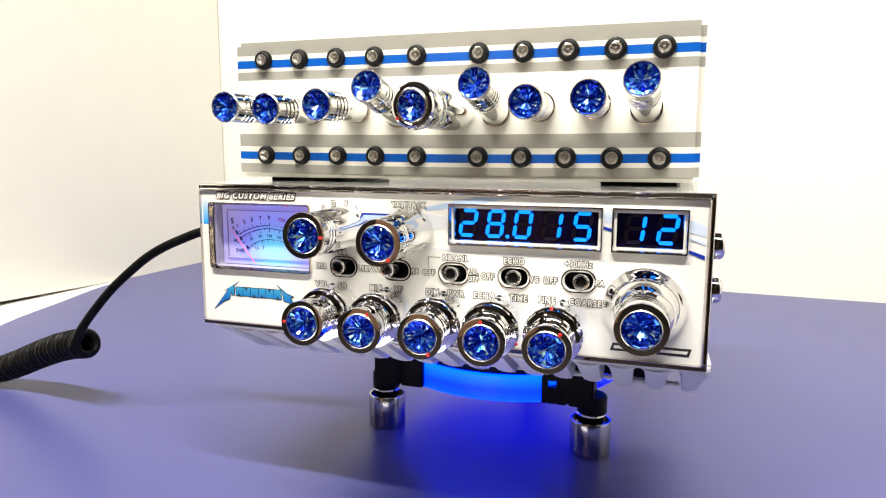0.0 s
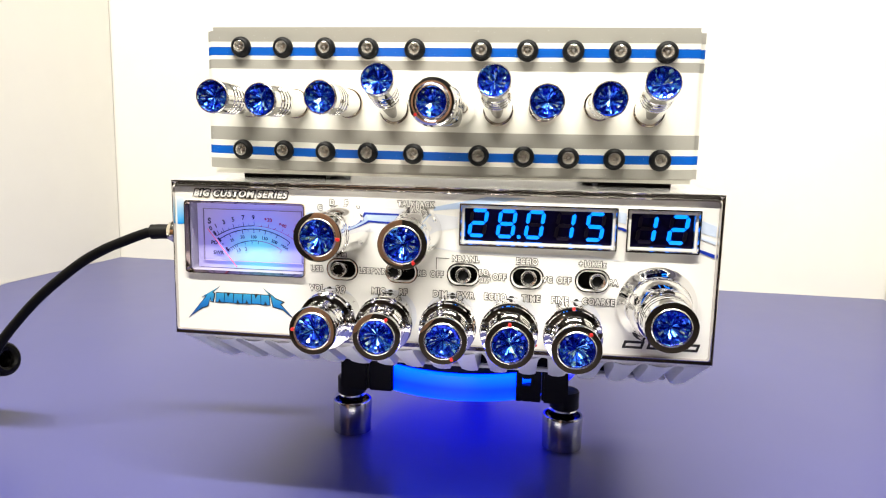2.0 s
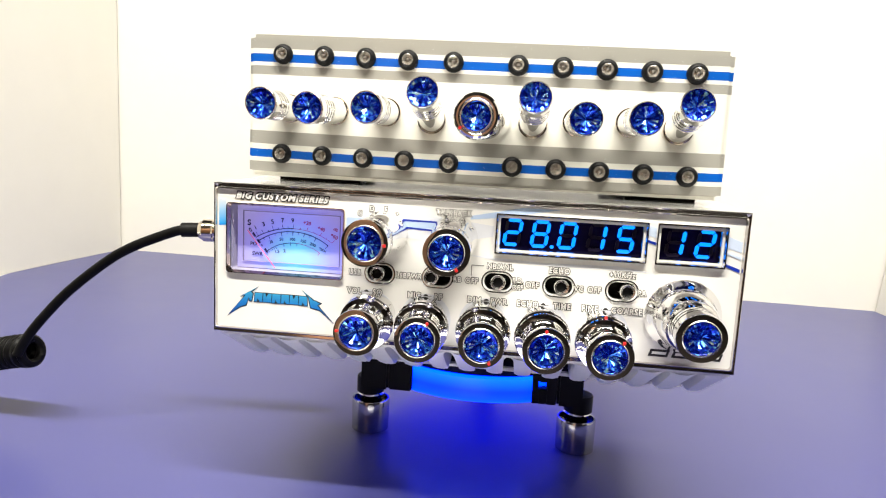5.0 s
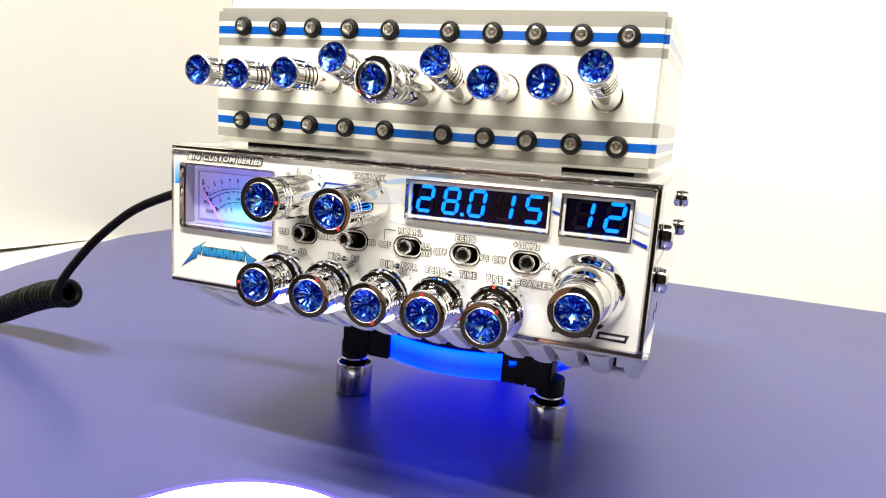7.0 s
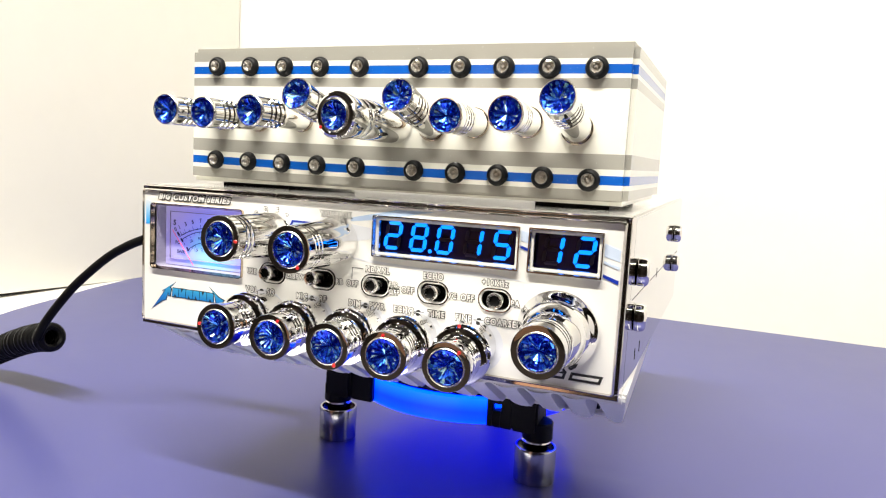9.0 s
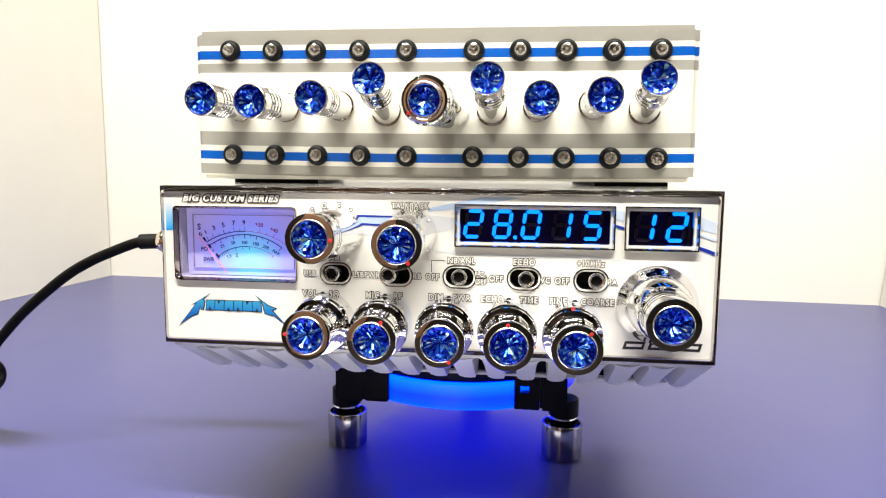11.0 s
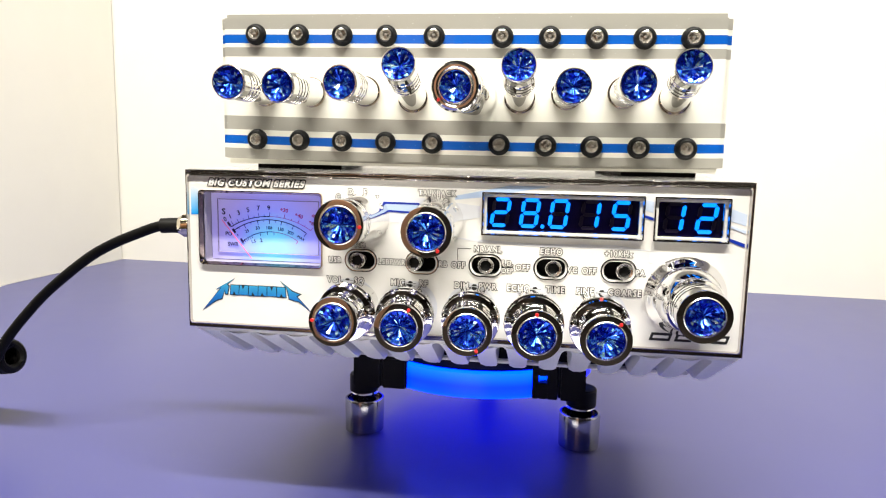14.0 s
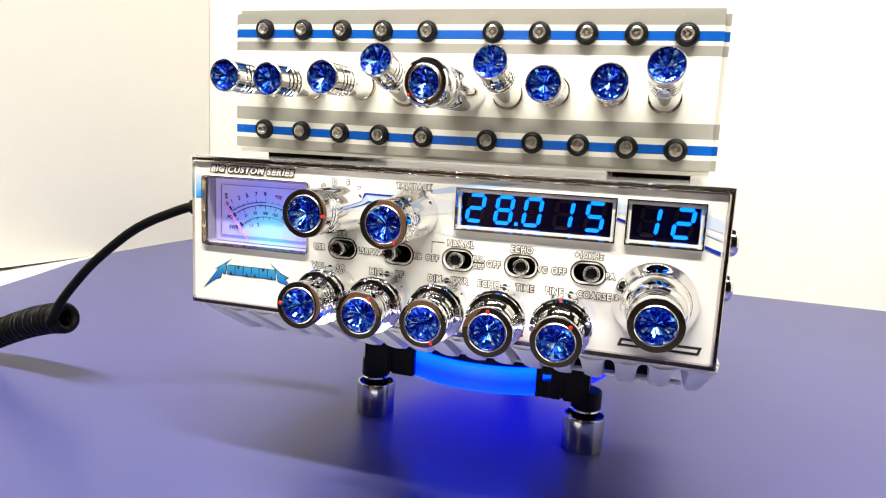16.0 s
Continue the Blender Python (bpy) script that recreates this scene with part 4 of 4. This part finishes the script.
TUNING = [(0, 0.0133), (0.02, 0.0136), (0.055, 0.0136), (0.08, 0.0132), (0.13, 0.0123), (0.18, 0.0116), (0.23, 0.0110), (0.25, 0.0106), (0.40, 0.0102), (0.50, 0.0096), (0.58, 0.0088), (0.60, 0.0084), (0.65, 0.0082), (0.66, 0.0078), (0.68, 0.0082),
          (0.73, 0.0082), (0.74, 0.0078), (0.76, 0.0082), (0.81, 0.0082), (0.82, 0.0078), (0.84, 0.0082), (0.90, 0.0082), *[(d, q + 0.0002 if q > 0.0066 else q) for d, q in FACE]]
for k, (bx, tip, dots) in enumerate((
        (-0.0347, (-0.0336, -0.0315, 0.0938), [(178, 0.0068, 0)]),
        (-0.0148, (-0.0127, -0.0291, 0.0923), [(62, 0.0068, 0)]),
        (0.0082, (0.0092, -0.0278, 0.0919), [(-64, 0.0068, 0)]),
        (0.0292, (0.0310, -0.0292, 0.0923), [(92, 0.0068, 0), (-25, 0.0101, 0.0155)]),
        (0.0512, (0.0521, -0.0282, 0.0917), [(52, 0.0068, 0), (92, 0.0100, 0.0130)]))):
    knob("control_knob", (bx, 0, 0.0928), tip, k, dots, radio, "ribbed double chrome knob with blue crystal face", LOWER, 0.0058, (0.08, 0.35))
knob("selector_knob", (-0.0317, 0, 0.1248), (-0.0313, -0.0330, 0.1250), 5, [(-4, 0.0068, 0)], radio, "long chrome knob with blue crystal face", LONG, 0.0058, (0.12, 0.66))
knob("selector_knob", (-0.0050, 0, 0.1244), (-0.0038, -0.0322, 0.1236), 6, [(-58, 0.0068, 0)], radio, "long chrome knob with blue crystal face", LONG, 0.0058, (0.12, 0.66))
knob("tuning_knob", (0.0804, 0, 0.1018), (0.08035, -0.0284, 0.1007), 7, [], radio, "large chrome tuning knob with blue crystal face", TUNING, 0.0058)

# screws on the side of the case and the microphone socket
for y, z in ((0.0240, 0.1210), (0.0262, 0.1045), (0.190, 0.1258), (0.190, 0.1085)):
    x = side_x(y)
    turned = Matrix.Translation((x, y, z)) @ pose(0, 0, 0, 0, 0, 92.5)
    part("case_screw", lathe([(0, 0), (0, 0.0048), (0.0003, 0.0050), (0.0024, 0.0050), (0.0033, 0.0047), (0.0039, 0.0040), (0.0042, 0.0030), (0.0041, 0.0024), (0.0030, 0.0022), (0.0030, 0)], 32, m=turned), CHROME, radio, "chrome thumb screw", smooth=True)

# labels of the front panel
for text, px, pz, h in (("C", -41.6, 131.9, 1.9), ("D", -36.9, 133.9, 2.0), ("E", -31.5, 133.9, 2.0), ("F", -27.1, 131.7, 2.0), ("G", -24.9, 127.2, 2.0), ("H", -24.2, 122.3, 2.0), ("TALKBACK", -5.5, 134.2, 1.95),
                        ("USB", -42.8, 109.0, 2.0), ("AM", -33.2, 114.9, 1.9), ("LSB", -24.5, 109.0, 2.0), ("PWR", -19.4, 109.0, 2.0), ("RB", -2.9, 109.0, 2.0), ("OFF", 2.6, 108.9, 2.1), ("F.D.", 20.0, 110.3, 1.8), ("OFF", 20.0, 107.6, 1.8),
                        ("NB/ANL", 13.0, 115.0, 2.0), ("OFF", 25.4, 108.9, 2.1), ("ECHO", 35.1, 115.0, 2.1), ("VC", 42.6, 108.8, 2.0), ("OFF", 48.3, 108.8, 2.1), ("+10KHz", 57.9, 115.1, 2.0), ("PA", 65.4, 108.8, 2.0),
                        ("VOL", -42.8, 101.6, 2.2), ("SQ", -33.6, 101.6, 2.2), ("MIC", -19.2, 101.6, 2.2), ("RF", -9.8, 101.6, 2.2), ("DIM", 4.0, 101.6, 2.2), ("PWR", 13.3, 101.6, 2.2), ("ECHO", 24.2, 101.6, 2.2), ("TIME", 37.0, 101.6, 2.2),
                        ("FINE", 47.2, 101.6, 2.2), ("COARSE", 60.6, 101.6, 2.2)):
    writing(text, px * MM, pz * MM, h * MM, panel, squeeze=0.86)
writing("BIG CUSTOM SERIES", -73.0 * MM, 136.0 * MM, 2.4 * MM, panel, shear=0.3, squeeze=1.05, bold=0.07)
for x in (-38.0, -14.6, 8.6, 30.0, 53.0):
    bm = prism(rect((x - 2.2) * MM, (x + 2.2) * MM, 0.10155, 0.10170), -0.0001, 0.0)
    prism([((x + 0.9 * math.cos(t * math.pi / 6)) * MM, 0.10162 + 0.0008 * math.sin(t * math.pi / 6)) for t in range(7)], -0.00014, 0.0, bm)
    part("printed_tick", bm, BLACK_INK, panel)
bm = prism(rect(0.00225, 0.00245, 0.1108, 0.1151), -0.0001, 0.0)
prism(rect(0.00245, 0.0070, 0.1149, 0.1151), -0.0001, 0.0, bm)
part("printed_line", bm, BLACK_INK, panel)
part("printed_line", prism(rect(0.0180, 0.0220, 0.10885, 0.10905), -0.0001, 0.0), BLACK_INK, panel)


def inset(points, d):
    """A polygon drawn in by d along its corners' bisectors."""
    area = sum(a[0] * b[1] - b[0] * a[1] for a, b in zip(points, points[1:] + points[:1]))
    sign = 1 if area > 0 else -1
    out = []
    for k, p in enumerate(points):
        a, b = Vector(points[k - 1]), Vector(points[(k + 1) % len(points)])
        p = Vector(p)
        u, v = (p - a).normalized(), (b - p).normalized()
        nu, nv = Vector((-u.y, u.x)) * sign, Vector((-v.y, v.x)) * sign
        m = nu + nv
        out.append(tuple(p + m * (d / max(0.28, 1 + nu.dot(nv)))))
    return out


def outlined(points, name, ink, edge=0.00036, y=-0.00012):
    """A printed shape with a black edge round it."""
    base = part(name, prism(points, y, 0.0), BLACK_INK, panel)
    part("fill", prism(inset(points, edge), y - 0.00008, y + 0.00002), ink, base)


def at_logo(cx, cz):
    return LOGO_X + cx * LOGO_S, LOGO_Z - cz * LOGO_S


LOGO_X, LOGO_Z, LOGO_S = -0.11438, 0.11104, 0.0000716
outlined([at_logo(*p) for p in ((272, 330), (372, 208), (346, 214), (458, 148), (418, 184), (428, 190), (418, 240), (398, 238), (400, 214), (386, 264), (352, 276))], "emblem_wing", LOGO_BLUE)
outlined([at_logo(*p) for p in ((890, 326), (800, 232), (822, 218), (772, 200), (702, 150), (738, 190), (752, 250), (808, 262))], "emblem_wing", LOGO_BLUE)
for x0, x1, l0, l1, top, low in ((426, 479, 6, 4, 183, 240), (475, 531, 6, 4, 182, 239), (527, 585, 6, 2, 183, 241), (581, 635, 4, 0, 182, 240), (631, 689, 2, -2, 182, 239), (685, 740, 0, -4, 183, 241)):
    outlined([at_logo(*p) for p in ((x0 + l0, top), (x1 + l1, top), (x1, low), (x0, low))], "emblem_block", LOGO_BLUE, 0.00026)
    mid, up = (x0 + x1) / 2, (x0 // 10) % 2
    tip = [at_logo(*p) for p in ((mid - 9, top if up else low), (mid + 11, top if up else low), (mid - 2, top + 24 if up else low - 22))]
    part("emblem_notch", prism(tip, -0.00026, -0.00019), BLACK_INK, panel)
for x0, x1 in ((69.6, 76.6), (78.0, 83.6), (85.0, 95.4)):
    outlined([(x0 * MM, 0.0856), (x1 * MM, 0.0856), (x1 * MM + 0.0009, 0.0884), (x0 * MM + 0.0009, 0.0884)], "lettering_bar", WHITE_INK, 0.00090)

# ---- microphone cable ----
cable = thing("microphone_cable", (-0.30, 0.068, 0.0036), "black coiled microphone cable plugged into the radio's side", "cable")
part("plug", lathe([(0, 0.0062), (0.0050, 0.0062), (0.0056, 0.0070), (0.0120, 0.0070), (0.0126, 0.0056), (0.0220, 0.0056), (0.0226, 0.0050), (0.0270, 0.0050), (0.0276, 0.0056), (0.0322, 0.0056), (0.0332, 0.0048), (0.0344, 0.0042), (0.0344, 0)], 14,
                   m=aim((-0.1040, 0.0650, 0.1137), (-0.1382, 0.0598, 0.1130))), BRASS, cable, "nickel-plated plug", smooth=True)
part("strain_relief", tube([(-0.1375, 0.0599, 0.1130), (-0.1420, 0.0592, 0.1130), (-0.1466, 0.0585, 0.1127)], 0.0036, 16), RUBBER, cable, smooth=True)
cord = spline([(-0.1455, 0.0587, 0.1129), (-0.1500, 0.0581, 0.1118), (-0.1580, 0.0568, 0.1087), (-0.1705, 0.0549, 0.1032), (-0.1832, 0.0530, 0.0954), (-0.2015, 0.0503, 0.0801), (-0.2145, 0.0484, 0.0662), (-0.2235, 0.0468, 0.0545), (-0.2290, 0.0462, 0.0450)])
part("cord", tube(cord, 0.00245, 14), CORD, cable, smooth=True)
way = spline([(-0.2260, 0.0542, 0.0451), (-0.2400, 0.0570, 0.0424), (-0.2550, 0.0600, 0.0382), (-0.2700, 0.0630, 0.0330), (-0.2850, 0.0660, 0.0272), (-0.3000, 0.0680, 0.0212), (-0.3150, 0.0680, 0.0160), (-0.3330, 0.0660, 0.0130), (-0.3600, 0.0620, 0.0124), (-0.4100, 0.0500, 0.0124), (-0.4700, 0.0350, 0.0124)], 24)


def helix(way, radius, pitch, steps=22):
    out, run = [], 0.0
    for i in range(len(way) - 1):
        a, b = way[i], way[i + 1]
        d = (b - a).normalized()
        side = d.cross(Vector((0, 0, 1))).normalized()
        up = side.cross(d)
        n = max(1, round((b - a).length / pitch * steps))
        for k in range(n):
            t = 2 * math.pi * run / pitch + math.pi / 2
            out.append(a.lerp(b, k / n) + radius * (side * math.cos(t) + up * math.sin(t)))
            run += (b - a).length / n
    return out


part("coil", tube(helix(way, 0.0066, 0.0046), 0.00232, 9), CORD, cable, "tightly coiled black cord", smooth=True)

# ---- the switch box on top ----
switch_box = thing("switch_box", (0, 0.06, 0.1435), "glossy white box with blue and grey stripes on the radio", "switch box")
bm = frustum((0.0967, 0.0245, 0.1431, 0.2012), (0.1010, 0.120, 0.1462, 0.2042), 0.0020, 4)
for v in bm.verts:
    v.co.z -= (v.co.z - 0.1436) * v.co.x * SKEW
    if v.co.x < 0:
        v.co.x -= 0.0011 - (v.co.y - 0.0245) * 0.075
part("case", bm, STRIPES, switch_box, smooth=True)
lamp_x = (-82.6, -65.0, -47.5, -30.0, -11.5, 14.4, 31.9, 48.9, 66.0, 82.8)
ring_mesh = mesh_of("indicator_lamp", lathe([(0, 0.0041), (0.0008, 0.0041), (0.0017, 0.0038), (0.0024, 0.0033), (0.0026, 0.0028), (0.0025, 0.0025), (0.0018, 0.0023), (0.0014, 0.0021)], 32), BLACK_PLASTIC, smooth=True)
lens_mesh = mesh_of("lens", lathe([(0.0018, 0.0023), (0.0025, 0.0023), (0.0026, 0.0021), (0.0018, 0.0016), (0.0013, 0.0010), (0.0012, 0.0007), (0.0024, 0.0006), (0.0026, 0)], 20), LED_LENS, smooth=True)
for row_z, slope in ((192.4, 0.0145), (152.4, 0.0060)):
    for x in lamp_x:
        z = (row_z - x * slope) * MM
        ring = part("indicator_lamp", ring_mesh, None, switch_box, "unlit clear indicator lamp in a black ring", m=Matrix.Translation((x * MM, 0.0246, z)))
        part("lens", lens_mesh, None, ring, "clear lens")

SLIM = [(0, 0.0054), (0.50, 0.0053), (0.52, 0.0056), (0.57, 0.0057), (0.585, 0.0051), (0.60, 0.0057), (0.65, 0.0057), (0.665, 0.0051), (0.68, 0.0057), (0.73, 0.0057), (0.745, 0.0051), (0.76, 0.0057), (0.81, 0.0057), (0.825, 0.0052), (0.84, 0.0058),
        (0.96, 0.0059), (0.985, 0.0060), (1.0, 0.0059), (1.0, 0.0056), (0.985, 0.0053)]
CENTRE = [(0, 0.0076), (0.40, 0.0074), (0.62, 0.0073), (0.64, 0.0070), (0.67, 0.0073), (0.70, 0.0073), (0.72, 0.0070), (0.75, 0.0074), (0.86, 0.0078), (0.94, 0.0082), (0.975, 0.0081), (0.995, 0.0076), (1.004, 0.0069), (1.004, 0.0063), (0.995, 0.0057), (0.98, 0.0052)]
for k, (bx, bz, tip) in enumerate(((-78.8, 171.6, (-77.1, -11.3, 170.9)), (-59.8, 171.4, (-59.9, -10.1, 170.0)), (-37.9, 171.8, (-37.9, -10.4, 171.0)), (-19.2, 169.6, (-17.9, -9.8, 177.2)),
                                   (21.6, 169.6, (21.9, -8.7, 177.0)), (38.9, 171.2, (39.7, -8.8, 170.3)), (59.4, 171.8, (60.1, -8.1, 171.3)), (77.6, 169.8, (76.6, -8.4, 176.6)))):
    knob("toggle_knob", (bx * MM, 0.0245, bz * MM), tuple(t * MM for t in tip), k + 2, [], switch_box, "slim chrome switch sleeve tipped with blue crystal", SLIM, 0.0055)
    part("base_ring", lathe([(0, 0.0054), (0, 0.0057), (0.0012, 0.0058), (0.0018, 0.0057), (0.0020, 0.0053)], 36, m=aim((bx * MM, 0.0246, bz * MM), (bx * MM, 0, bz * MM))), BRONZE, switch_box, "bronzed ring", smooth=True)
knob("dial_knob", (5.2 * MM, 0.0245, 0.1700), (2.1 * MM, -0.0164, 0.1692), 4, [(-142, 0.0068, 0)], switch_box, "chrome dial knob with blue crystal face", CENTRE, 0.0052)
# Rubber pads; the left one is stretched to stand for shade under the box.
for corners in (((-0.0873, 0.0350), (-0.0510, 0.0350), (-0.0640, 0.1180), (-0.0850, 0.1180)), ((0.0615, 0.0352), (0.0895, 0.0352), (0.0925, 0.0920), (0.0565, 0.0905))):
    bm = bmesh.new()
    for lift in (-0.0001, 0.0015):
        for x, y in corners:
            bm.verts.new((x, y, 0.14080 + (y - 0.0018) * 0.0257 + lift))
    bm.verts.ensure_lookup_table()
    for q in (3, 2, 1, 0), (4, 5, 6, 7), (0, 1, 5, 4), (1, 2, 6, 5), (2, 3, 7, 6), (3, 0, 4, 7):
        bm.faces.new([bm.verts[i] for i in q])
    bmesh.ops.recalc_face_normals(bm, faces=bm.faces[:])
    solid("pad_and_gap_shade", bm, RUBBER, "flat black rubber pad and dark gap shade between radio and switch box", "pad", group="pads under the switch box")

set_writing()
